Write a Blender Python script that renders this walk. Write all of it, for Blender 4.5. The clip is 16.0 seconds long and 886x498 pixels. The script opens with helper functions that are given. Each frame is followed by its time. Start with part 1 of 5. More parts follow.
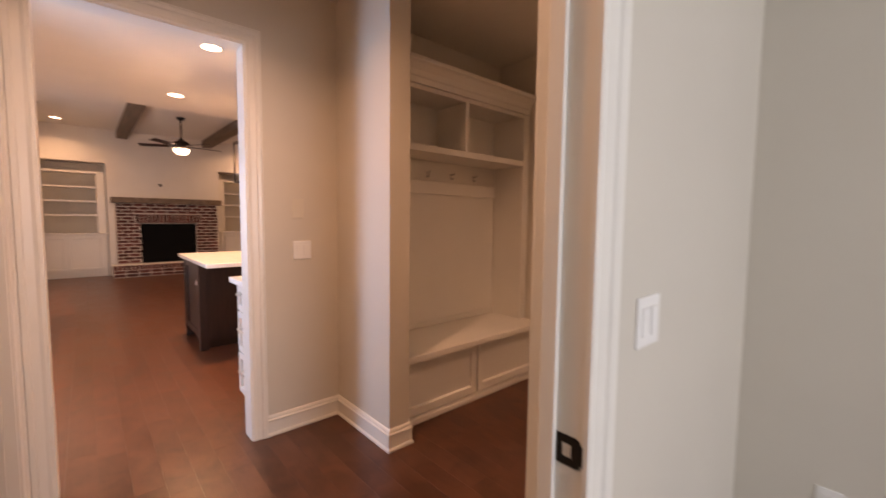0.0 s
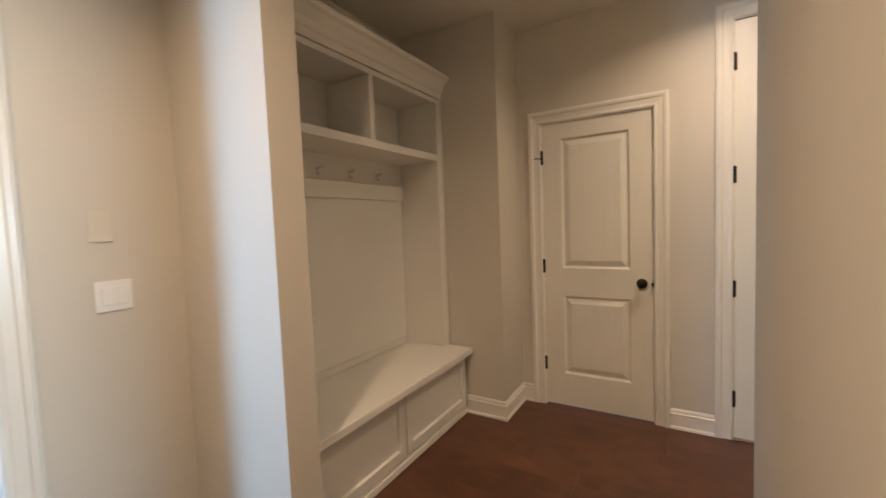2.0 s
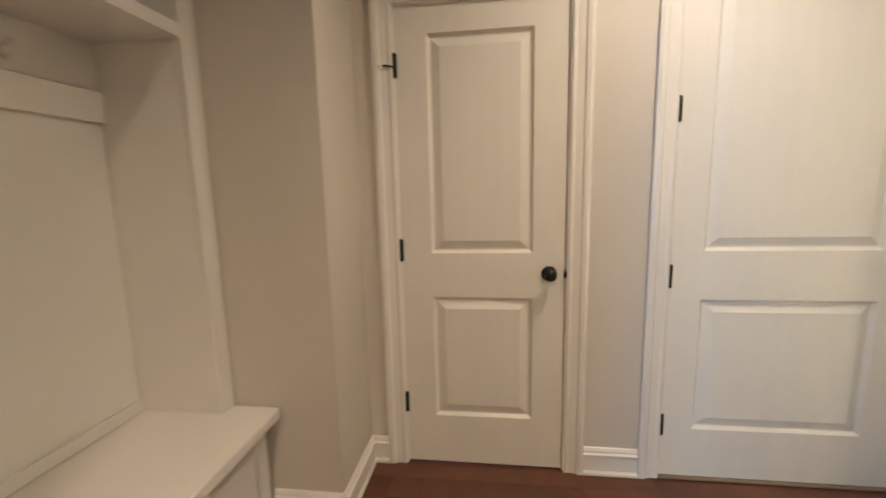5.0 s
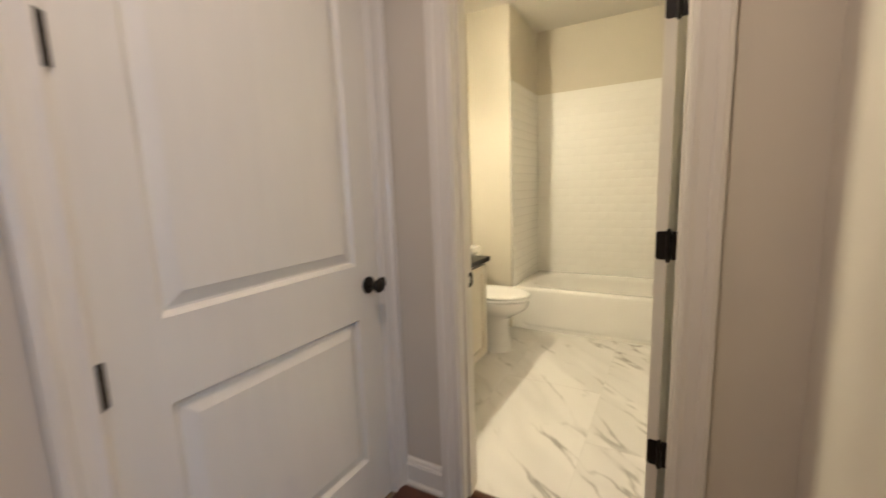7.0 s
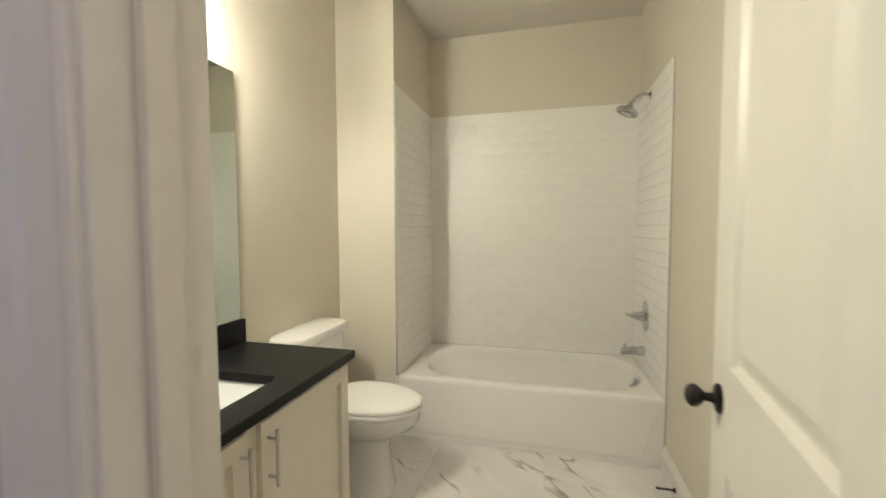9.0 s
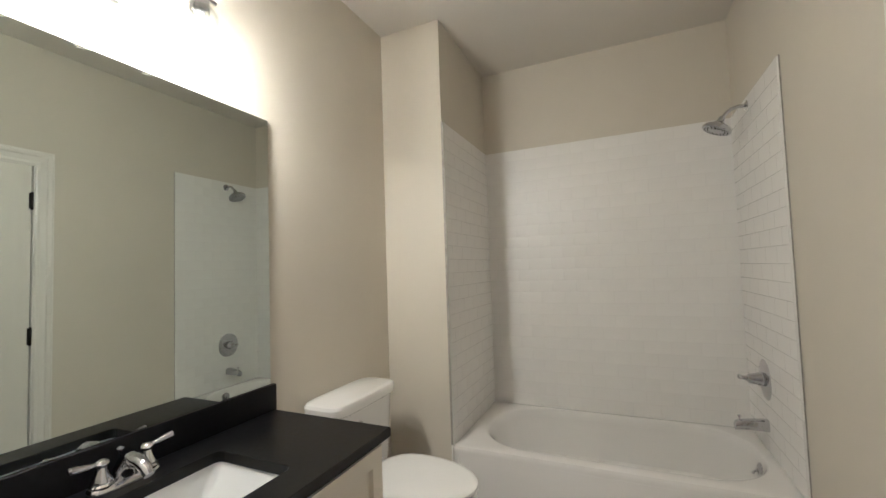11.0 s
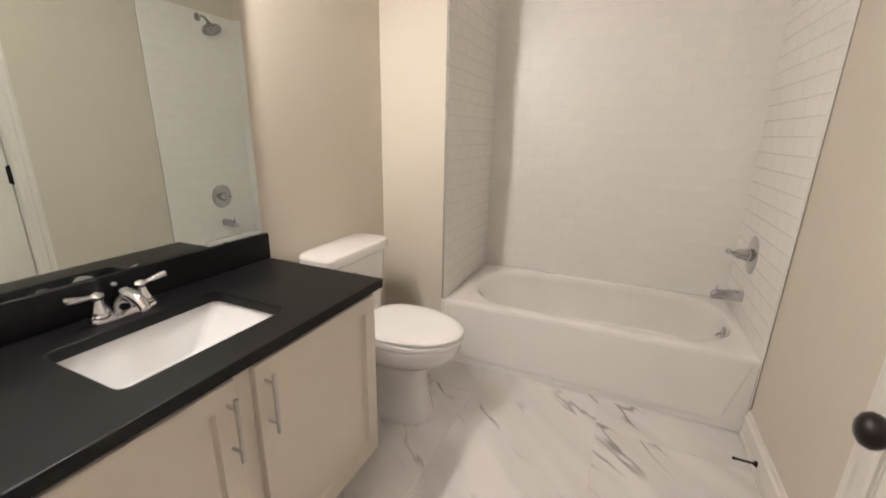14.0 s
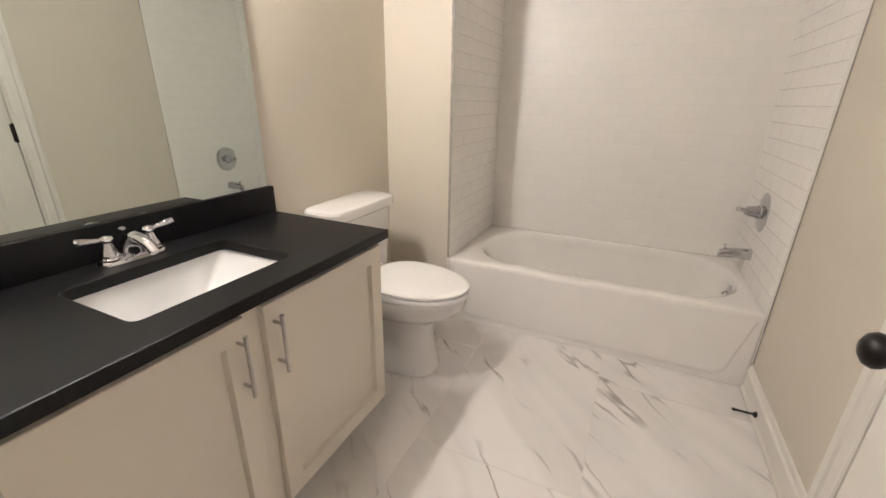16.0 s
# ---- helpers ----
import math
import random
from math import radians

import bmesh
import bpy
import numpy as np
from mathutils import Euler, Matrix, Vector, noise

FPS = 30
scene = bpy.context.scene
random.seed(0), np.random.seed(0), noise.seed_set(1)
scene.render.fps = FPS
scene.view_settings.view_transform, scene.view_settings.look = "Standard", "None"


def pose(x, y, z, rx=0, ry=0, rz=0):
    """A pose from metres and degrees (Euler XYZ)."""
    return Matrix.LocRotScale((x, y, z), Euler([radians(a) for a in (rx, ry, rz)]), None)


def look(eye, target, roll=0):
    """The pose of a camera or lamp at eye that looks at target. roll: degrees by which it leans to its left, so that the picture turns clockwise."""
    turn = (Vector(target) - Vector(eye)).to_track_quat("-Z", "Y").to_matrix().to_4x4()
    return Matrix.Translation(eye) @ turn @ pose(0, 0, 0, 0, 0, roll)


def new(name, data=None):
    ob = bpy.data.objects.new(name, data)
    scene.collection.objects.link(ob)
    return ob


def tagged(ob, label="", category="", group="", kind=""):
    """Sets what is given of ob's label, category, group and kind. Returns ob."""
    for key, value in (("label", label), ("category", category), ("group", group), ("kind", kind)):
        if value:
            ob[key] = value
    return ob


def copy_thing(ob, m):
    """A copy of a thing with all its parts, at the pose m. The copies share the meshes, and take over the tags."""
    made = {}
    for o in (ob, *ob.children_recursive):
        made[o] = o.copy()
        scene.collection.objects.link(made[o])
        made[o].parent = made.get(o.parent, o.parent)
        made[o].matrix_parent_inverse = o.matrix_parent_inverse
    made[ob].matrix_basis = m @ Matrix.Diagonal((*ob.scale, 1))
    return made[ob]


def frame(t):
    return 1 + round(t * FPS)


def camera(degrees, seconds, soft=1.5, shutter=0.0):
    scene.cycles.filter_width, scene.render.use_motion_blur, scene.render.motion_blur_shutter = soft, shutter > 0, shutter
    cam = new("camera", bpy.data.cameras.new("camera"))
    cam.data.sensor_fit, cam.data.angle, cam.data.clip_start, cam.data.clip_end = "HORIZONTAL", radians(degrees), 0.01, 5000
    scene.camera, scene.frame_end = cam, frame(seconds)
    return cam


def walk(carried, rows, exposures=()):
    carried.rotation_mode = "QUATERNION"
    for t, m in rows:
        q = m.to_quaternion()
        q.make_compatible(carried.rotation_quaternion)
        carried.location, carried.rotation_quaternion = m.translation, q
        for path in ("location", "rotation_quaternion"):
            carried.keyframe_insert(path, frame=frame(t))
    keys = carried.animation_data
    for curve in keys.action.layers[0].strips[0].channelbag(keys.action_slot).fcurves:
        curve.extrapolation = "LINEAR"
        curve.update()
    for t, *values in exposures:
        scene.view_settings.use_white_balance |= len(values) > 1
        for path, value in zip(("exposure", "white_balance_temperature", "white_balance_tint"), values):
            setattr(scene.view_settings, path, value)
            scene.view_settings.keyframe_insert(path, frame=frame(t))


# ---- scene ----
cam = camera(95.3, 16.0, shutter=0.5)
PATH = [
    (0, (-0.004, -0.067, 1.345), (1.321, 1.423, 1.200), 0.6),
    (0.5, (0.191, 0.123, 1.338), (1.334, 1.761, 1.225), 0.0),
    (1, (0.255, 0.379, 1.327), (1.547, 1.903, 1.245), -0.4),
    (1.5, (0.319, 0.54, 1.361), (1.87, 1.8, 1.273), -1.8),
    (2, (0.374, 0.607, 1.362), (2.087, 1.632, 1.241), -2.2),
    (2.5, (0.497, 0.703, 1.349), (2.291, 1.577, 1.216), -2.1),
    (3, (0.664, 0.805, 1.349), (2.481, 1.628, 1.208), -1.9),
    (3.2, (0.715, 0.839, 1.355), (2.534, 1.653, 1.186), -1.7),
    (5.5, (1.762, 1.097, 1.285), (3.728, 0.913, 0.966), -1.6),
    (6, (1.952, 1.026, 1.297), (3.76, 0.238, 0.962), -2.8),
    (6.5, (2.14, 0.845, 1.311), (3.576, -0.502, 0.96), -2.4),
    (7, (2.278, 0.677, 1.294), (3.258, -1.04, 0.996), -2.1),
    (7.5, (2.424, 0.451, 1.327), (3.004, -1.445, 1.065), -2.2),
    (8, (2.481, 0.154, 1.324), (2.854, -1.801, 1.12), -1.2),
    (8.5, (2.507, -0.128, 1.331), (2.909, -2.08, 1.173), -0.6),
    (9, (2.614, -0.397, 1.312), (3.11, -2.332, 1.207), -0.2),
    (9.5, (2.648, -0.561, 1.324), (3.282, -2.455, 1.233), -0.1),
    (10, (2.632, -0.636, 1.334), (3.391, -2.486, 1.283), -0.5),
    (12.5, (2.604, -0.692, 1.363), (3.415, -2.504, 1.604), -2.0),
    (13, (2.626, -0.709, 1.335), (3.446, -2.533, 1.361), -0.9),
    (13.5, (2.644, -0.742, 1.347), (3.449, -2.543, 1.016), 0.7),
    (14, (2.639, -0.75, 1.308), (3.416, -2.509, 0.757), 1.2),
    (14.5, (2.643, -0.746, 1.263), (3.388, -2.479, 0.599), 1.4),
    (15, (2.643, -0.744, 1.243), (3.369, -2.461, 0.519), 1.3),
    (15.5, (2.632, -0.745, 1.239), (3.376, -2.451, 0.508), 1.1),
    (16, (2.629, -0.735, 1.239), (3.412, -2.442, 0.553), 1.0),
]
EXPOSURES = [
    (0.0, -0.2, 9800, 49), (0.5, -0.22, 9700, 51), (1.0, 0.08, 7900, 34), (1.5, 0.15, 7300, 21), (2.5, 0.33, 6600, 14), (3.2, 0.33, 6500, 15), (5.3, 0.60, 6300, 12),
    (5.9, 0.24, 6400, 16), (6.5, 0.12, 6250, 16), (7.0, 0.04, 6300, 18), (7.5, 0.06, 5850, 14), (8.0, -0.02, 5800, 14), (8.6, -0.15, 5600, 15), (9.2, -0.25, 5450, 16), (10.0, -0.38, 5250, 19),
    (12.4, -0.80, 5050, 28), (13.2, -0.52, 5200, 29), (14.2, -0.15, 5350, 32), (16.0, -0.12, 5350, 31),
]
walk(cam, [(t, look(eye, target, roll)) for t, eye, target, roll in PATH], EXPOSURES)

# ---- light ----
world = bpy.data.worlds.new("world")
scene.world = world
world.use_nodes = True
sky = world.node_tree.nodes.new("ShaderNodeTexSky")
sky.sky_type, sky.sun_disc = "NISHITA", False
sky.sun_elevation, sky.sun_rotation = radians(40), radians(200)
world.node_tree.links.new(sky.outputs[0], world.node_tree.nodes["Background"].inputs[0])
world.node_tree.nodes["Background"].inputs[1].default_value = 0.12
sun = new("sun", bpy.data.lights.new("sun", "SUN"))
sun.data.energy, sun.data.angle, sun.data.color = 2.5, radians(0.6), (1, 0.95, 0.88)
sun.matrix_world = look((0, 0, 20), (9, 7, 0))


def area_lamp(name, eye, target, sx, sy, watts, color, shape="RECTANGLE"):
    lamp = new(name, bpy.data.lights.new(name, "AREA"))
    lamp.data.shape, lamp.data.size, lamp.data.size_y = shape, sx, sy
    lamp.data.energy, lamp.data.color = watts, color
    if shape == "DISK":
        lamp.data.spread = radians(145)
    lamp.matrix_world = look(eye, target)
    return lamp


WARM, DAY = (1.0, 0.81, 0.62), (0.66, 0.85, 1.0)
area_lamp("window_light", (0.2, -3.16, 1.5), (0.8, 0.3, 1.2), 0.9, 1.3, 122, (0.47, 0.78, 1.0))
area_lamp("window_light", (-1.02, 3.325, 1.35), (1.27, 1.9, 1.0), 0.5, 1.6, 68, (0.28, 0.61, 1.0))
for k in range(3):
    area_lamp("window_light", (-1.02, 7.05 + 0.95 * k, 1.4), (2, 7.05 + 0.95 * k, 1.2), 0.8, 1.6, 12, DAY)
for x, y, w, tone in ((0.36, 1.33, 21, (1.0, 0.775, 0.55)), (2.58, 0.33, 11, WARM)):
    area_lamp("downlight", (x, y, 2.722), (x, y, 0), 0.12, 0.12, w, tone, "DISK")
for x, y, z in ((0.84, 3.78, 2.73), (0.845, 5.53, 2.73), (2.6, 3.78, 2.73), (2.6, 5.53, 2.73), (-0.34, 11.0, 3.25), (3.2, 11.0, 3.25), (-0.34, 8.2, 3.25), (3.2, 8.2, 3.25)):
    area_lamp("downlight", (x, y, z - 0.008), (x, y, 0), 0.13, 0.13, 30 if y < 6 else 12, (1.0, 0.76, 0.47), "DISK")


# ---- materials ----
def material(name, color, rough=0.5, metal=0.0, var=0.06, scale=6.0, bump=0.0, bscale=80.0, coat=0.0, rand=0.0, stretch=(1, 1, 1), spec=0.5):
    m = bpy.data.materials.new(name)
    m.use_nodes = True
    n, l = m.node_tree.nodes, m.node_tree.links
    b = n["Principled BSDF"]
    b.inputs["Roughness"].default_value, b.inputs["Metallic"].default_value = rough, metal
    b.inputs["Coat Weight"].default_value = coat
    b.inputs["Specular IOR Level"].default_value = spec
    co = n.new("ShaderNodeTexCoord")
    mp = n.new("ShaderNodeMapping")
    mp.inputs["Scale"].default_value = stretch
    l.new(co.outputs["Object"], mp.inputs[0])
    no = n.new("ShaderNodeTexNoise")
    no.inputs["Scale"].default_value, no.inputs["Detail"].default_value = scale, 6
    l.new(mp.outputs[0], no.inputs["Vector"])
    ramp = n.new("ShaderNodeMapRange")
    ramp.inputs[1].default_value, ramp.inputs[2].default_value = 0.3, 0.7
    ramp.inputs[3].default_value, ramp.inputs[4].default_value = 1 - var, 1 + var
    l.new(no.outputs[0], ramp.inputs[0])
    mul = n.new("ShaderNodeVectorMath")
    mul.operation = "SCALE"
    mul.inputs[0].default_value = color
    l.new(ramp.outputs[0], mul.inputs["Scale"])
    out = mul.outputs[0]
    if rand:
        info = n.new("ShaderNodeObjectInfo")
        r2 = n.new("ShaderNodeMapRange")
        r2.inputs[3].default_value, r2.inputs[4].default_value = 1 - rand, 1 + rand
        l.new(info.outputs["Random"], r2.inputs[0])
        m2 = n.new("ShaderNodeVectorMath")
        m2.operation = "SCALE"
        l.new(out, m2.inputs[0])
        l.new(r2.outputs[0], m2.inputs["Scale"])
        out = m2.outputs[0]
    l.new(out, b.inputs["Base Color"])
    n2 = n.new("ShaderNodeTexNoise")
    n2.inputs["Scale"].default_value, n2.inputs["Detail"].default_value = bscale, 3
    l.new(mp.outputs[0], n2.inputs["Vector"])
    if bump:
        bp = n.new("ShaderNodeBump")
        bp.inputs["Strength"].default_value, bp.inputs["Distance"].default_value = bump, 0.002
        l.new(n2.outputs[0], bp.inputs["Height"])
        l.new(bp.outputs[0], b.inputs["Normal"])
    rr = n.new("ShaderNodeMapRange")
    rr.inputs[3].default_value, rr.inputs[4].default_value = max(0, rough * 0.85), min(1, rough * 1.15)
    l.new(no.outputs[0], rr.inputs[0])
    l.new(rr.outputs[0], b.inputs["Roughness"])
    return m


def glow(name, color, strength):
    m = bpy.data.materials.new(name)
    m.use_nodes = True
    b = m.node_tree.nodes["Principled BSDF"]
    b.inputs["Base Color"].default_value = (*color, 1)
    b.inputs["Emission Color"].default_value = (*color, 1)
    b.inputs["Emission Strength"].default_value = strength
    return m


PAINT = material("greige wall paint", (0.60, 0.555, 0.48), 0.6, var=0.02, scale=2.5, bump=0.12, bscale=140)
PALE = material("pale wall paint", (0.63, 0.58, 0.485), 0.6, var=0.02, scale=2.5, bump=0.12, bscale=140)
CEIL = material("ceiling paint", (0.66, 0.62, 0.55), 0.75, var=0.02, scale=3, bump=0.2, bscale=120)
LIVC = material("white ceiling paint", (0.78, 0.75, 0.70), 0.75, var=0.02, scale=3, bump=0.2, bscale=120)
TRIM = material("white trim enamel", (0.74, 0.71, 0.65), 0.3, var=0.015, scale=4, bump=0.04, bscale=60)
DOORM = material("white door enamel", (0.72, 0.69, 0.62), 0.33, var=0.02, scale=3, bump=0.08, bscale=30, stretch=(6, 6, 1))
BLACK = material("oil rubbed bronze", (0.018, 0.015, 0.013), 0.38, 0.6, var=0.2, scale=20)
CHROME = material("polished chrome", (0.58, 0.58, 0.60), 0.05, 1.0, var=0.02)
NICKEL = material("brushed nickel", (0.62, 0.59, 0.55), 0.3, 1.0, var=0.05, stretch=(1, 1, 20))
TGROUT = material("white tile grout", (0.83, 0.81, 0.77), 0.8, var=0.03, scale=30)
TILE = material("white glazed tile", (0.83, 0.81, 0.77), 0.38, var=0.02, scale=5, bump=0.03, bscale=12, rand=0.008)
TILE_EDGE = material("white glazed tile rounded edge", (0.83, 0.81, 0.77), 0.05, var=0.02, scale=5, rand=0.008)
GROUT = material("pale grout", (0.66, 0.64, 0.60), 0.85, var=0.05, scale=30)
SINKM = material("white vitreous china", (0.72, 0.72, 0.71), 0.10, var=0.01)
PORC = material("white porcelain", (0.76, 0.745, 0.715), 0.08, var=0.01, coat=0.3)
ACRYL = material("white acrylic", (0.82, 0.80, 0.76), 0.08, var=0.01)
SEATM = material("white plastic seat", (0.86, 0.85, 0.82), 0.22, var=0.01)
STONE = material("black honed stone", (0.0045, 0.0045, 0.005), 0.40, var=0.3, scale=60, bump=0.05, bscale=200)
STONE.node_tree.nodes["Principled BSDF"].inputs["Specular IOR Level"].default_value = 0.24
CABW = material("cream cabinet enamel", (0.72, 0.665, 0.56), 0.35, var=0.015, scale=4)
DARKW = material("espresso stained wood", (0.030, 0.013, 0.009), 0.42, spec=0.25, var=0.25, scale=4, stretch=(8, 8, 1))
BEAMW = material("weathered beam wood", (0.17, 0.125, 0.09), 0.7, var=0.3, scale=3, bump=0.6, bscale=30, stretch=(4, 0.4, 4))
QUARTZ = material("white quartz", (0.82, 0.80, 0.77), 0.18, var=0.03, scale=15)
MORTAR = material("pale mortar", (0.70, 0.65, 0.58), 0.9, var=0.1, scale=30, bump=0.5)
BRICKM = material("red brown brick", (0.125, 0.040, 0.030), 0.85, var=0.3, scale=14, bump=0.6, bscale=60, rand=0.45)
SOOT = material("black firebox", (0.004, 0.004, 0.004), 0.85, var=0.3, spec=0.15)
PLATE = material("white switch plastic", (0.80, 0.79, 0.76), 0.3, var=0.01)
DARKGAP = material("shadow gap", (0.03, 0.025, 0.02), 0.8, var=0.1)
EDGE = material("grey tile edge strip", (0.34, 0.32, 0.28), 0.7, var=0.2, scale=40)
GRASS = material("lawn", (0.07, 0.10, 0.035), 0.9, var=0.4, scale=0.8)
LENS = glow("warm lamp lens", (1.0, 0.82, 0.62), 14.0)
BULB = glow("warm white bulb", (1.0, 0.90, 0.60), 800.0)
PENDANT = glow("warm pendant bulb", (1.0, 0.78, 0.48), 420.0)
FANL = glow("fan lamp glass", (1.0, 0.84, 0.64), 9.0)


def mirror_material():
    m = bpy.data.materials.new("silvered mirror")
    m.use_nodes = True
    b = m.node_tree.nodes["Principled BSDF"]
    b.inputs["Base Color"].default_value = (0.72, 0.78, 0.745, 1)
    b.inputs["Metallic"].default_value, b.inputs["Roughness"].default_value = 1.0, 0.008
    return m


def glass_material():
    """Thin clear glass: see-through, with a gloss that grows towards the rim."""
    m = bpy.data.materials.new("clear glass")
    m.use_nodes = True
    n, l = m.node_tree.nodes, m.node_tree.links
    n.remove(n["Principled BSDF"])
    clear, gloss, mix, rim, power, share = (n.new("ShaderNode" + k) for k in ("BsdfTransparent", "BsdfGlossy", "MixShader", "LayerWeight", "Math", "Math"))
    clear.inputs["Color"].default_value = (0.96, 0.97, 0.965, 1)
    gloss.inputs["Roughness"].default_value = 0.02
    power.operation, power.inputs[1].default_value = "POWER", 4.0
    share.operation, share.inputs[1].default_value, share.inputs[2].default_value = "MULTIPLY_ADD", 0.6, 0.04
    l.new(rim.outputs["Facing"], power.inputs[0])
    l.new(power.outputs[0], share.inputs[0])
    l.new(share.outputs[0], mix.inputs[0])
    l.new(clear.outputs[0], mix.inputs[1])
    l.new(gloss.outputs[0], mix.inputs[2])
    l.new(mix.outputs[0], n["Material Output"].inputs["Surface"])
    return m


MIRROR, GLASS = mirror_material(), glass_material()


def wood_floor(name, island):
    m = bpy.data.materials.new(name)
    m.use_nodes = True
    n, l = m.node_tree.nodes, m.node_tree.links
    b = n["Principled BSDF"]
    geo = n.new("ShaderNodeNewGeometry")
    info = n.new("ShaderNodeObjectInfo")
    rnd = geo.outputs["Random Per Island"] if island else info.outputs["Random"]
    off = n.new("ShaderNodeVectorMath")
    off.operation = "SCALE"
    off.inputs[0].default_value = (17, 31, 5)
    l.new(rnd, off.inputs["Scale"])
    add = n.new("ShaderNodeVectorMath")
    l.new(geo.outputs["Position"], add.inputs[0])
    l.new(off.outputs[0], add.inputs[1])
    mp = n.new("ShaderNodeMapping")
    mp.inputs["Scale"].default_value = (9, 1.6, 1)
    l.new(add.outputs[0], mp.inputs[0])
    grain = n.new("ShaderNodeTexNoise")
    grain.inputs["Scale"].default_value, grain.inputs["Detail"].default_value, grain.inputs["Distortion"].default_value = 4.0, 8, 0.6
    l.new(mp.outputs[0], grain.inputs["Vector"])
    blot = n.new("ShaderNodeTexNoise")
    blot.inputs["Scale"].default_value, blot.inputs["Detail"].default_value, blot.inputs["Distortion"].default_value = 5.0, 5, 0.8
    l.new(add.outputs[0], blot.inputs["Vector"])
    ramp = n.new("ShaderNodeValToRGB")
    ramp.color_ramp.elements[0].position, ramp.color_ramp.elements[0].color = 0.25, (0.046, 0.015, 0.007, 1)
    ramp.color_ramp.elements[1].position, ramp.color_ramp.elements[1].color = 0.75, (0.158, 0.058, 0.031, 1)
    mix = n.new("ShaderNodeMath")
    mix.operation = "MULTIPLY_ADD"
    mix.inputs[1].default_value = 0.16
    l.new(grain.outputs[0], mix.inputs[0])
    sub = n.new("ShaderNodeMath")
    sub.operation = "MULTIPLY"
    sub.inputs[1].default_value = 0.70
    l.new(blot.outputs[0], sub.inputs[0])
    ad = n.new("ShaderNodeMath")
    ad.operation = "MULTIPLY_ADD"
    ad.inputs[1].default_value = 0.13
    l.new(rnd, ad.inputs[0])
    l.new(sub.outputs[0], ad.inputs[2])
    l.new(ad.outputs[0], mix.inputs[2])
    l.new(mix.outputs[0], ramp.inputs[0])
    l.new(ramp.outputs[0], b.inputs["Base Color"])
    rr = n.new("ShaderNodeMapRange")
    rr.inputs[3].default_value, rr.inputs[4].default_value = 0.24, 0.42
    l.new(blot.outputs[0], rr.inputs[0])
    l.new(rr.outputs[0], b.inputs["Roughness"])
    bp = n.new("ShaderNodeBump")
    bp.inputs["Strength"].default_value, bp.inputs["Distance"].default_value = 0.10, 0.001
    l.new(grain.outputs[0], bp.inputs["Height"])
    l.new(bp.outputs[0], b.inputs["Normal"])
    return m


WOOD, WOODI = wood_floor("dark stained hardwood", False), wood_floor("dark stained hardwood field", True)


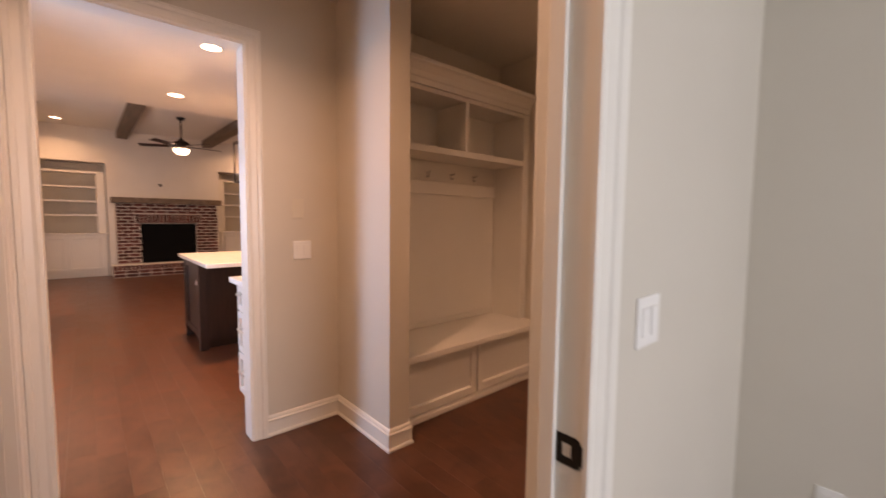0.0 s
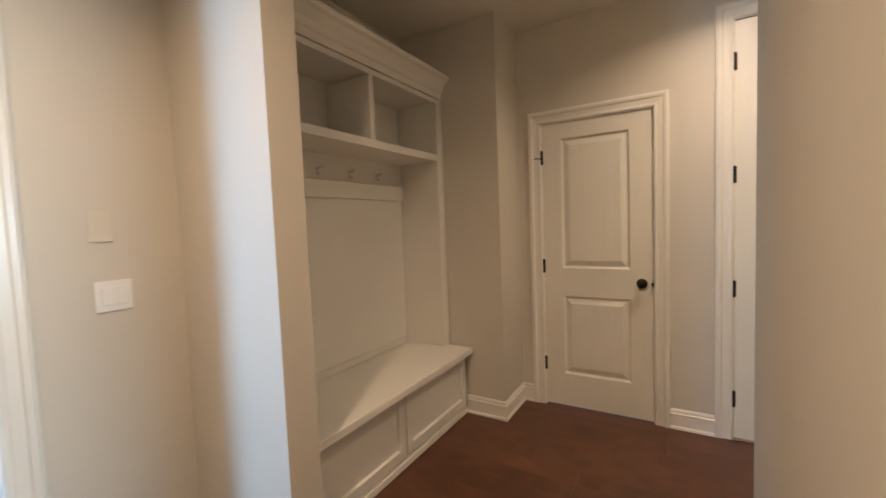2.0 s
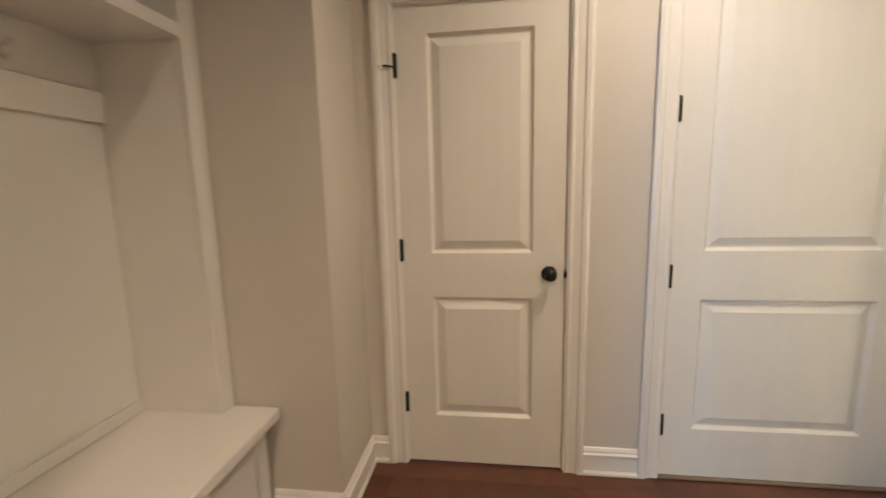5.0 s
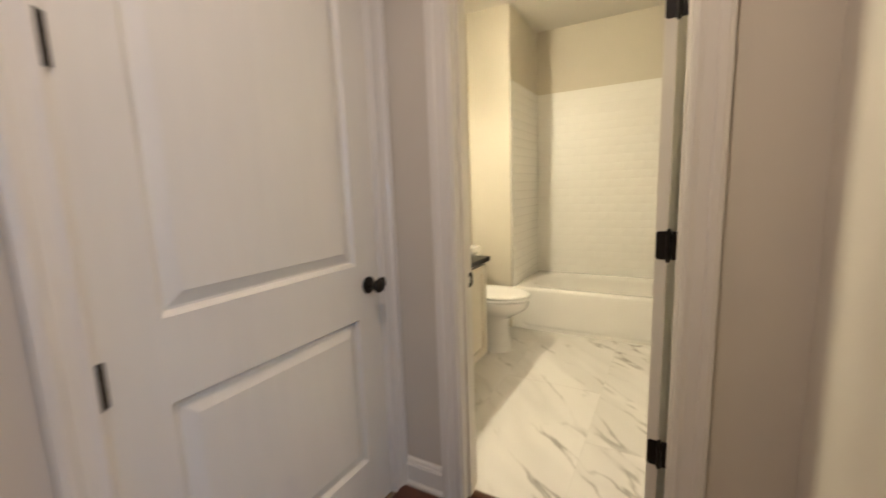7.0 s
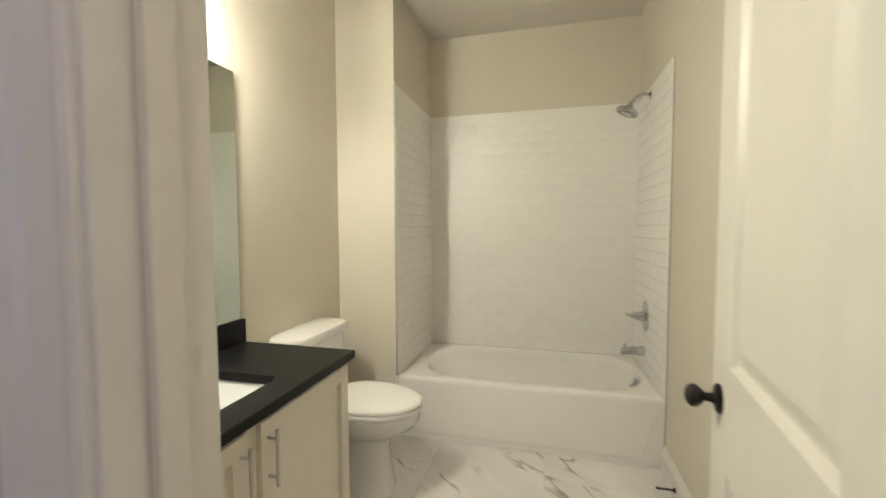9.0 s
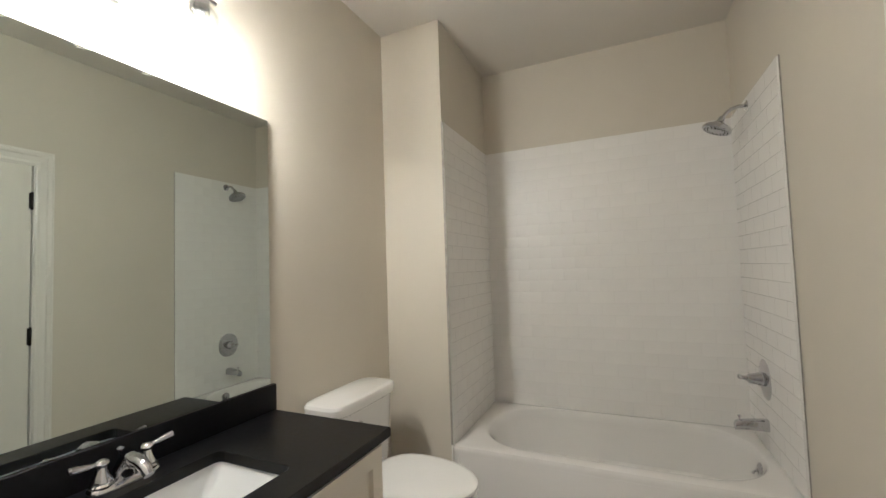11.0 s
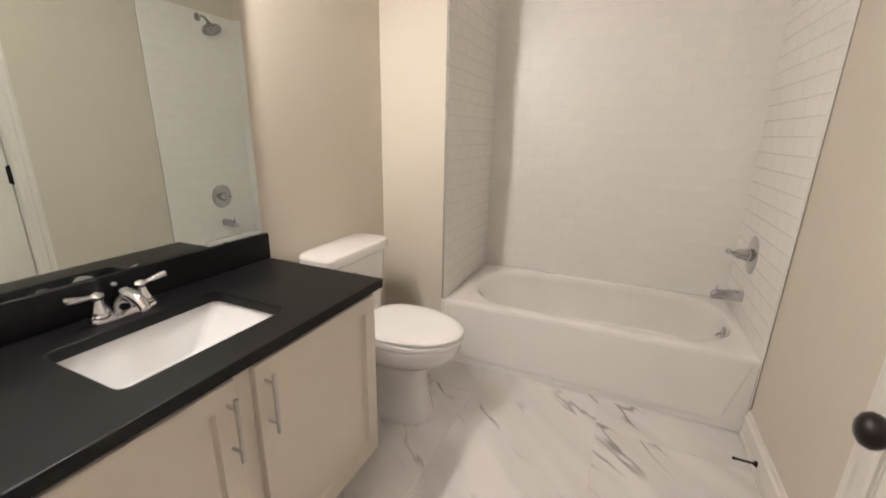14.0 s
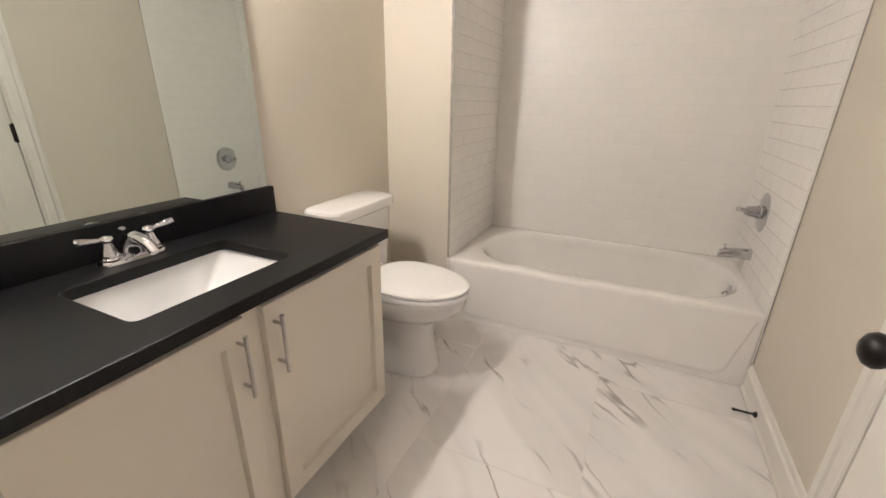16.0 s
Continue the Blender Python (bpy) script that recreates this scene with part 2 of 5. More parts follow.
def marble():
    m = bpy.data.materials.new("veined white marble tile")
    m.use_nodes = True
    n, l = m.node_tree.nodes, m.node_tree.links
    b = n["Principled BSDF"]
    b.inputs["Roughness"].default_value = 0.16
    co = n.new("ShaderNodeNewGeometry")
    info = n.new("ShaderNodeObjectInfo")
    off = n.new("ShaderNodeVectorMath")
    off.operation = "SCALE"
    off.inputs[0].default_value = (7, 13, 3)
    l.new(info.outputs["Random"], off.inputs["Scale"])
    add = n.new("ShaderNodeVectorMath")
    l.new(co.outputs["Position"], add.inputs[0])
    l.new(off.outputs[0], add.inputs[1])
    warp = n.new("ShaderNodeTexNoise")
    warp.inputs["Scale"].default_value, warp.inputs["Detail"].default_value = 2.2, 4
    l.new(add.outputs[0], warp.inputs["Vector"])
    wv = n.new("ShaderNodeVectorMath")
    wv.operation = "MULTIPLY_ADD"
    wv.inputs[1].default_value = (0.14, 0.14, 0)
    l.new(warp.outputs["Color"], wv.inputs[0])
    l.new(add.outputs[0], wv.inputs[2])
    rot = n.new("ShaderNodeMapping")
    rot.vector_type = "TEXTURE"
    rot.inputs["Rotation"].default_value = (0, 0, radians(-46))
    rot.inputs["Scale"].default_value = (5.0, 1.0, 1)
    l.new(wv.outputs[0], rot.inputs[0])

    def veins(scale, width, detail):
        t = n.new("ShaderNodeTexNoise")
        t.inputs["Scale"].default_value, t.inputs["Detail"].default_value = scale, detail
        l.new(rot.outputs[0], t.inputs["Vector"])
        s = n.new("ShaderNodeMath")
        s.operation = "SUBTRACT"
        s.inputs[1].default_value = 0.5
        l.new(t.outputs[0], s.inputs[0])
        a = n.new("ShaderNodeMath")
        a.operation = "ABSOLUTE"
        l.new(s.outputs[0], a.inputs[0])
        r = n.new("ShaderNodeMapRange")
        r.inputs[1].default_value, r.inputs[2].default_value, r.inputs[3].default_value, r.inputs[4].default_value = 0.0, width, 1.0, 0.0
        l.new(a.outputs[0], r.inputs[0])
        return r.outputs[0]

    thin = veins(5.6, 0.022, 3)
    broad = veins(3.2, 0.12, 2)
    mask = n.new("ShaderNodeTexNoise")
    mask.inputs["Scale"].default_value = 2.6
    l.new(add.outputs[0], mask.inputs["Vector"])
    mr = n.new("ShaderNodeMapRange")
    mr.inputs[1].default_value, mr.inputs[2].default_value = 0.46, 0.62
    l.new(mask.outputs[0], mr.inputs[0])
    p = n.new("ShaderNodeMath")
    p.operation = "MULTIPLY"
    l.new(thin, p.inputs[0])
    l.new(mr.outputs[0], p.inputs[1])
    q = n.new("ShaderNodeMath")
    q.operation = "MULTIPLY_ADD"
    q.inputs[1].default_value = 0.20
    l.new(broad, q.inputs[0])
    l.new(p.outputs[0], q.inputs[2])
    mix = n.new("ShaderNodeMix")
    mix.data_type = "RGBA"
    mix.inputs["A"].default_value, mix.inputs["B"].default_value = (0.78, 0.76, 0.73, 1), (0.36, 0.34, 0.32, 1)
    l.new(q.outputs[0], mix.inputs["Factor"])
    l.new(mix.outputs["Result"], b.inputs["Base Color"])
    return m


MARBLE = marble()


# ---- mesh helpers ----
def box(bm, x0, x1, y0, y1, z0, z1, bevel=0.0, seg=1):
    r = bmesh.ops.create_cube(bm, size=1, matrix=Matrix.Translation(((x0 + x1) / 2, (y0 + y1) / 2, (z0 + z1) / 2)) @ Matrix.Diagonal((x1 - x0, y1 - y0, z1 - z0, 1)))
    if bevel:
        es = list({e for v in r["verts"] for e in v.link_edges})
        bmesh.ops.bevel(bm, geom=es, offset=bevel, segments=seg, affect="EDGES", profile=0.5)
    return bm


def boxes(*args, bevel=0.0, seg=1):
    bm = bmesh.new()
    for a in args:
        box(bm, *a, bevel=bevel, seg=seg)
    return bm


def mesh_object(name, bm, mat, smooth=False):
    bmesh.ops.recalc_face_normals(bm, faces=bm.faces)
    me = bpy.data.meshes.new(name)
    bm.to_mesh(me)
    bm.free()
    me.materials.append(mat)
    if smooth:
        for poly in me.polygons:
            poly.use_smooth = True
        me.set_sharp_from_angle(angle=radians(38))
    return new(name, me)


def thing(name, x, y, z, label="", category="", group="", kind="", rz=0):
    ob = new(name)
    ob.matrix_world = pose(x, y, z, 0, 0, rz)
    ob.empty_display_size = 0.05
    return tagged(ob, label, category, group, kind)


def part(name, bm, mat, parent, label="", smooth=False):
    ob = mesh_object(name, bm, mat, smooth)
    ob.parent = parent
    return tagged(ob, label)


def structure(name, bm, mat, label, category="wall", smooth=False):
    return tagged(mesh_object(name, bm, mat, smooth), label, category, "", "structure")


def lathe(bm, profile, steps=24, m=Matrix()):
    """Turn (radius, height) pairs about z."""
    rings = []
    for r, h in profile:
        rings.append([bm.verts.new(m @ Vector((r * math.cos(2 * math.pi * k / steps), r * math.sin(2 * math.pi * k / steps), h))) for k in range(steps)])
    for a, b in zip(rings, rings[1:]):
        for k in range(steps):
            bm.faces.new((a[k], a[(k + 1) % steps], b[(k + 1) % steps], b[k]))
    if profile[0][0] > 1e-5:
        bm.faces.new(rings[0][::-1])
    if profile[-1][0] > 1e-5:
        bm.faces.new(rings[-1])
    return bm


def loft(bm, rings, cap0=True, cap1=True):
    vs = [[bm.verts.new(p) for p in ring] for ring in rings]
    n = len(vs[0])
    for a, b in zip(vs, vs[1:]):
        for k in range(n):
            bm.faces.new((a[k], a[(k + 1) % n], b[(k + 1) % n], b[k]))
    if cap0:
        bm.faces.new(vs[0][::-1])
    if cap1:
        bm.faces.new(vs[-1])
    return bm


def oval(cx, cy, z, ax, ay, power=2.0, steps=32):
    out = []
    for k in range(steps):
        a = 2 * math.pi * k / steps
        c, s = math.cos(a), math.sin(a)
        out.append((cx + ax * math.copysign(abs(c) ** (2 / power), c), cy + ay * math.copysign(abs(s) ** (2 / power), s), z))
    return out


def tube(bm, pts, radius, steps=12):
    pts = [Vector(p) for p in pts]
    rings = []
    for k, p in enumerate(pts):
        d = (pts[min(k + 1, len(pts) - 1)] - pts[max(k - 1, 0)]).normalized()
        side = d.cross(Vector((0, 0, 1)))
        if side.length < 1e-3:
            side = Vector((1, 0, 0))
        side.normalize()
        up = side.cross(d)
        r = radius[k] if isinstance(radius, (list, tuple)) else radius
        rings.append([p + r * (math.cos(2 * math.pi * j / steps) * side + math.sin(2 * math.pi * j / steps) * up) for j in range(steps)])
    return loft(bm, rings)


def rounded(x0, x1, y0, y1, z, r, steps=8):
    out = []
    for cx, cy, a0 in ((x1 - r, y1 - r, 0), (x0 + r, y1 - r, 90), (x0 + r, y0 + r, 180), (x1 - r, y0 + r, 270)):
        for k in range(steps + 1):
            a = radians(a0 + 90 * k / steps)
            out.append((cx + r * math.cos(a), cy + r * math.sin(a), z))
    return out


def spun(p, direction):
    """Pose that takes +z onto the direction, at p."""
    return Matrix.Translation(p) @ Vector((0, 0, 1)).rotation_difference(Vector(direction)).to_matrix().to_4x4()


CASING = [(0.0, 0.0), (0.0, 0.011), (0.008, 0.014), (0.022, 0.010), (0.050, 0.014), (0.056, 0.021), (0.072, 0.024), (0.080, 0.020), (0.085, 0.020), (0.085, 0.0)]
SKIRT = [(0.0, 0.0), (0.022, 0.0), (0.022, 0.012), (0.014, 0.022), (0.014, 0.090), (0.018, 0.094), (0.018, 0.100), (0.009, 0.107), (0.012, 0.114), (0.006, 0.127), (0.0, 0.129)]


def casing(name, axis, at, side, s0, s1, top, label="white moulded door casing"):
    """Moulding round an opening s0..s1 in the wall face at, projecting to side."""
    bm = bmesh.new()
    rows = []
    for u, v in CASING:
        pts = [(s0 - u, 0.002), (s0 - u, top + u), (s1 + u, top + u), (s1 + u, 0.002)]
        rows.append([bm.verts.new((at + side * v, s, z) if axis == "x" else (s, at + side * v, z)) for s, z in pts])
    n = len(rows)
    for a in range(n):
        b = (a + 1) % n
        for k in range(3):
            bm.faces.new((rows[a][k], rows[a][k + 1], rows[b][k + 1], rows[b][k]))
    bm.faces.new([r[0] for r in rows])
    bm.faces.new([r[3] for r in rows][::-1])
    return structure(name, bm, TRIM, label, "door casing")


def skirting(pts, label="white moulded baseboard"):
    """Baseboard along a line of floor points, standing to the left of it."""
    bm = bmesh.new()
    n = len(pts)
    P = [Vector(p) for p in pts]
    rows = []
    for k in range(n):
        d0 = (P[k] - P[k - 1]).normalized() if k else (P[1] - P[0]).normalized()
        d1 = (P[k + 1] - P[k]).normalized() if k < n - 1 else d0
        n0, n1 = Vector((-d0.y, d0.x)), Vector((-d1.y, d1.x))
        mit = (n0 + n1) / max(0.3, 1 + n0.dot(n1))
        rows.append([bm.verts.new((P[k].x + mit.x * d, P[k].y + mit.y * d, z + 0.002)) for d, z in SKIRT])
    m = len(SKIRT)
    for a, b in zip(rows, rows[1:]):
        for k in range(m):
            bm.faces.new((a[k], a[(k + 1) % m], b[(k + 1) % m], b[k]))
    bm.faces.new(rows[0][::-1])
    bm.faces.new(rows[-1])
    return structure("baseboard", bm, TRIM, label, "baseboard")


def wall(name, axis, a0, a1, s0, s1, z0, z1, holes=(), mat=None, label="greige painted plaster wall"):
    """A wall a0..a1 thick that runs s0..s1, with holes (s, s, bottom, top) through it."""
    bm = bmesh.new()

    def piece(p, q, lo, hi):
        if q - p > 1e-4 and hi - lo > 1e-4:
            box(bm, a0, a1, p, q, lo, hi) if axis == "x" else box(bm, p, q, a0, a1, lo, hi)

    at = s0
    for h0, h1, lo, hi in sorted(holes):
        piece(at, h0, z0, z1)
        piece(h0, h1, z0, lo)
        piece(h0, h1, hi, z1)
        at = h1
    piece(at, s1, z0, z1)
    return structure(name, bm, mat or PAINT, label)


def jamb(name, axis, a0, a1, s0, s1, top, stop=None):
    """Flat lining of a doorway, with the stop that the leaf closes on."""
    t = 0.018
    e = 0.003
    parts = [(a0 - e, a1 + e, s0, s0 + t, 0.002, top), (a0 - e, a1 + e, s1 - t, s1, 0.002, top), (a0 - e, a1 + e, s0 + t, s1 - t, top - t, top)]
    if stop:
        b0, b1 = stop
        parts += [(b0, b1, s0 + t, s0 + t + 0.011, 0.002, top - t), (b0, b1, s1 - t - 0.011, s1 - t, 0.002, top - t), (b0, b1, s0 + t + 0.011, s1 - t - 0.011, top - t - 0.011, top - t)]
    if axis == "y":
        parts = [(s, q, p, r, u, v) for p, r, s, q, u, v in parts]
    return structure(name, boxes(*parts, bevel=0.0015), TRIM, "white painted door jamb", "door jamb")


# ---- walls, floors and ceilings ----
H, BH = 2.73, 2.78
wall("wall_hall_north", "y", 2.435, 2.555, -1.05, 5.0, 0, 2.86, [(-0.16, 0.718, 0, 2.33)])
wall("wall_locker_side", "x", 1.27, 1.41, 1.815, 2.435, 0, 2.80)
wall("wall_locker_corner", "x", 2.895, 3.275, 1.665, 2.435, 0, 2.80)
wall("wall_hall_east", "x", 3.275, 3.40, -0.77, 2.435, 0, 2.86, [(0.757, 1.505, 0, 2.06), (-0.578, 0.373, 0, 2.475)])
wall("wall_alcove_west", "x", 1.83, 1.95, -0.65, 0.295, 0, 2.80)
wall("wall_hall_south", "y", 0.295, 0.415, -3.0, 1.95, 0, 2.80, [(-0.11, 0.688, 0, 2.06)])
wall("wall_hall_west", "x", -0.37, -0.25, 0.415, 2.435, 0, 2.80, [(1.48, 2.33, 0, 2.06)])
wall("wall_bath_north", "y", -0.77, -0.65, 1.83, 4.02, 0, 2.86, [(2.232, 2.995, 0, 2.06)])
wall("wall_bath_west", "x", 1.83, 1.985, -3.65, -0.77, 0, 2.86, [(-1.915, -1.275, 0, 2.06)], PALE)
wall("wall_bath_east", "x", 3.905, 4.02, -2.74, -0.77, 0, 2.86, (), PALE)
wall("wall_tub_east", "x", 3.519, 4.02, -3.65, -2.74, 0, 2.86, (), PALE)
wall("wall_bath_south", "y", -3.65, -3.53, 1.985, 3.519, 0, 2.86, (), PALE)
wall("wall_closet", "x", 1.50, 1.52, -2.2, -0.9, 0, 2.70, (), PALE)
wall("wall_study_south", "y", -3.30, -3.18, -3.0, 1.83, 0, 2.80, [(-0.25, 0.65, 0.8, 2.2)])
wall("wall_study_west", "x", -3.12, -3.0, -3.30, 2.555, 0, 2.80)
wall("wall_west_room_north", "y", 2.435, 2.555, -3.0, -1.05, 0, 2.80)
wall("wall_living_west", "x", -1.17, -1.05, 2.555, 12.2, 0, 3.5, [(3.05, 3.60, 0.5, 2.25), (6.62, 7.47, 0.5, 2.25), (7.57, 8.42, 0.5, 2.25), (8.52, 9.37, 0.5, 2.25)], LIVC, "white painted plaster wall")
wall("wall_living_north", "y", 11.7, 12.2, -1.05, 5.0, 0, 3.5, [(-0.99, 0.40, 0, 2.52), (2.65, 4.04, 0, 2.52), (0.95, 2.05, 0.28, 1.17)], LIVC, "white painted plaster wall")
wall("wall_living_niche", "y", 12.2, 12.3, -1.05, 5.0, 0, 3.5, (), LIVC, "white painted plaster wall")
wall("wall_living_east", "x", 5.0, 5.12, 2.435, 12.3, 0, 3.5, (), LIVC, "white painted plaster wall")
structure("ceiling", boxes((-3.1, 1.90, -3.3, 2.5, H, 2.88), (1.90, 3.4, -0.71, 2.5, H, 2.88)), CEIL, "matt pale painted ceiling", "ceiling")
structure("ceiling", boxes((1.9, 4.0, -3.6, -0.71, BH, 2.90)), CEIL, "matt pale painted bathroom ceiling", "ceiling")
structure("ceiling", boxes((-1.1, 5.05, 2.5, 6.2, 2.74, 2.86), (-1.1, 5.05, 6.2, 6.32, 2.74, 3.6), (-1.1, 5.05, 6.32, 12.25, 3.26, 3.5)), LIVC, "white painted stepped ceiling", "ceiling")
structure("ground", boxes((-400, 400, -400, 400, -0.5, -0.3)), GRASS, "green lawn outside", "ground")
subfloor = structure("floor", boxes((-3.1, 3.42, -0.71, 12.25, -0.2, -0.012), (-3.1, 1.93, -3.3, -0.71, -0.2, -0.012)), DARKGAP, "dark red-brown hardwood plank floor", "floor")
bathfloor = structure("floor", boxes((1.93, 4.0, -3.6, -0.71, -0.2, -0.0012)), GROUT, "white veined marble tile floor", "floor")


# ---- doors ----
def hinge_mesh():
    bm = bmesh.new()
    lathe(bm, [(0.0, -0.056), (0.004, -0.054), (0.0075, -0.049), (0.0075, 0.049), (0.004, 0.054), (0.0, 0.056)], 10)
    box(bm, -0.010, 0.014, -0.002, 0.004, -0.048, 0.048)
    return bm


def knob_mesh(side):
    bm = bmesh.new()
    lathe(bm, [(0.0, 0.0), (0.033, 0.0), (0.033, 0.005), (0.028, 0.009), (0.013, 0.011), (0.010, 0.018), (0.010, 0.030), (0.018, 0.036), (0.0245, 0.045), (0.0262, 0.053), (0.022, 0.062), (0.012, 0.068), (0.0, 0.069)], 24, spun((0, 0, 0), (0, side, 0)))
    return bm


def door_leaf(name, w, h, x, y, rz, panels, hinges, knob_z, label, side=0.135):
    """A moulded two-panel leaf, hinged at its own origin; both faces alike."""
    d = thing(name, x, y, 0.012, label, "door", "", "structure", rz)
    T = 0.035
    zs = [0.0] + [v for p in panels for v in p] + [h]
    parts = [(0, side, 0, T, 0, h), (w - side, w, 0, T, 0, h)]
    for k in range(0, len(zs), 2):
        parts.append((side, w - side, 0, T, zs[k], zs[k + 1]))
    bm = boxes(*parts)
    bmesh.ops.remove_doubles(bm, verts=bm.verts, dist=1e-5)
    part("leaf", bm, DOORM, d)
    for z0, z1 in panels:
        rings = []
        for i, v in ((0.054, 0.002), (0.020, 0.0145), (0.013, 0.0145), (0.0, 0.0004), (0.0, T - 0.0004), (0.013, T - 0.0145), (0.020, T - 0.0145), (0.054, T - 0.002)):
            rings.append([(side + i, v, z0 + i), (w - side - i, v, z0 + i), (w - side - i, v, z1 - i), (side + i, v, z1 - i)])
        part("panel", loft(bmesh.new(), rings), DOORM, d)
    for z in hinges:
        hg = part("hinge", hinge_mesh(), BLACK, d, "dark bronze hinge", True)
        hg.location = (-0.004, -0.004, z)
    for s, yy in ((-1, 0.0), (1, T)):
        k = part("door_knob", knob_mesh(s), BLACK, d, "dark bronze round knob", True)
        k.location = (w - 0.066, yy, knob_z)
    for z in hinges if rz != -90 else ():
        ring = [(u, v) for u, v, _ in rounded(-0.004, 0.033, z - 0.046, z + 0.046, 0, 0.010)]
        part("hinge_leaf", loft(bmesh.new(), [[(x, u, v) for u, v in ring] for x in (0.0, -0.0025)]), BLACK, d, "dark bronze hinge leaf")
    part("latch", boxes((w - 0.0005, w + 0.002, 0.005, 0.030, knob_z - 0.028, knob_z + 0.028)), BLACK, d, "dark bronze latch plate")
    return d


P_LOW = [(0.235, 0.805), (1.005, 1.92)]
door_leaf("door_1", 0.710, 2.03, 3.282, 1.487, -90, P_LOW, (0.30, 1.02, 1.80), 0.915, "closed white two-panel door with dark knob")
door_leaf("door_2", 0.913, 2.44, 3.282, 0.354, -90, [(0.224, 0.805), (1.01, 2.31)], (0.24, 0.905, 1.575, 2.215), 0.925, "closed tall white two-panel door with dark knob", 0.128)
door_leaf("door_3", 0.698, 2.03, 2.287, -0.780, -98, [(0.235, 0.782), (1.005, 1.92)], (0.35, 1.075, 1.80), 0.915, "white two-panel bathroom door standing open")
door_leaf("door_4", 0.590, 2.03, 1.978, -1.891, 90, P_LOW, (0.22, 1.02, 1.82), 0.915, "closed white closet door")
jamb("trim", "x", 3.275, 3.40, 0.757, 1.505, 2.06, (3.325, 3.36))
jamb("trim", "x", 3.275, 3.40, -0.578, 0.373, 2.475, (3.325, 3.36))
jamb("trim", "y", -0.77, -0.65, 2.232, 2.995, 2.06, (-0.725, -0.69))
jamb("trim", "y", 0.295, 0.415, -0.11, 0.688, 2.06, (0.352, 0.387))
jamb("trim", "x", -0.37, -0.25, 1.48, 2.33, 2.06, (-0.32, -0.285))
jamb("trim", "x", 1.83, 1.985, -1.915, -1.275, 2.06, (1.90, 1.935))
jamb("trim", "y", 2.435, 2.555, -0.16, 0.718, 2.33)
casing("trim", "x", 3.275, -1, 0.768, 1.494, 2.049)
casing("trim", "x", 3.275, -1, -0.567, 0.362, 2.464)
casing("trim", "y", -0.65, 1, 2.243, 2.984, 2.049)
casing("trim", "y", -0.77, -1, 2.243, 2.984, 2.049)
casing("trim", "y", 0.415, 1, -0.099, 0.677, 2.049)
casing("trim", "y", 0.295, -1, -0.099, 0.667, 2.049)
casing("trim", "x", -0.25, 1, 1.491, 2.319, 2.049)
casing("trim", "x", 1.985, 1, -1.904, -1.286, 2.049)
casing("trim", "y", 2.435, -1, -0.150, 0.708, 2.319)
casing("trim", "y", 2.555, 1, -0.150, 0.708, 2.319)
skirting([(1.41, 1.948), (1.41, 1.815), (1.27, 1.815), (1.27, 2.435), (0.794, 2.435)])
skirting([(3.275, 1.580), (3.275, 1.665), (2.895, 1.665), (2.895, 1.948)])
skirting([(3.275, 0.449), (3.275, 0.682)])
skirting([(3.070, -0.65), (3.253, -0.65)])
skirting([(0.763, 0.415), (1.95, 0.415), (1.95, -0.65), (2.157, -0.65)])
skirting([(1.985, -1.990), (1.985, -2.74)])
skirting([(0.763, 0.295), (1.83, 0.295), (1.83, -3.18), (-3.0, -3.18)][::-1])
skirting([(-1.05, 2.555), (-1.05, 11.7), (-0.99, 11.7)][::-1])


# ---- mudroom locker ----
def shaker(bm, x0, x1, z0, z1, yf, yb, rail=0.055, deep=0.016):
    """A framed front in the x-z plane, its face at yf, with a recessed flat panel."""
    s = 1 if yb > yf else -1
    a = 0.005
    rings = [[(x0, yb, z0), (x1, yb, z0), (x1, yb, z1), (x0, yb, z1)], [(x0, yf + s * 0.002, z0), (x1, yf + s * 0.002, z0), (x1, yf + s * 0.002, z1), (x0, yf + s * 0.002, z1)]]
    for i, y in ((0.002, yf), (rail, yf), (rail + a, yf + s * deep)):
        rings.append([(x0 + i, y, z0 + i), (x1 - i, y, z0 + i), (x1 - i, y, z1 - i), (x0 + i, y, z1 - i)])
    return loft(bm, rings)


def hook_mesh():
    bm = bmesh.new()
    box(bm, -0.009, 0.009, -0.004, 0.0, -0.024, 0.024, bevel=0.002)
    tube(bm, [(0, -0.004, 0.012), (0, -0.025, 0.013), (0, -0.042, 0.017), (0, -0.048, 0.024)], [0.005, 0.004, 0.004, 0.006], 8)
    tube(bm, [(0, -0.004, -0.015), (0, -0.022, -0.024), (0, -0.030, -0.014)], [0.005, 0.005, 0.006], 8)
    return bm


locker = thing("mudroom_locker", 2.15, 1.97, 0, "white built-in mudroom locker with bench, hooks and cubbies", "locker")


def lpart(name, bm, mat=None, label="", parent=None, smooth=False):
    ob = part(name, bm, mat or TRIM, parent or locker, label, smooth)
    if parent is None:
        ob.matrix_parent_inverse = locker.matrix_world.inverted()
    return ob


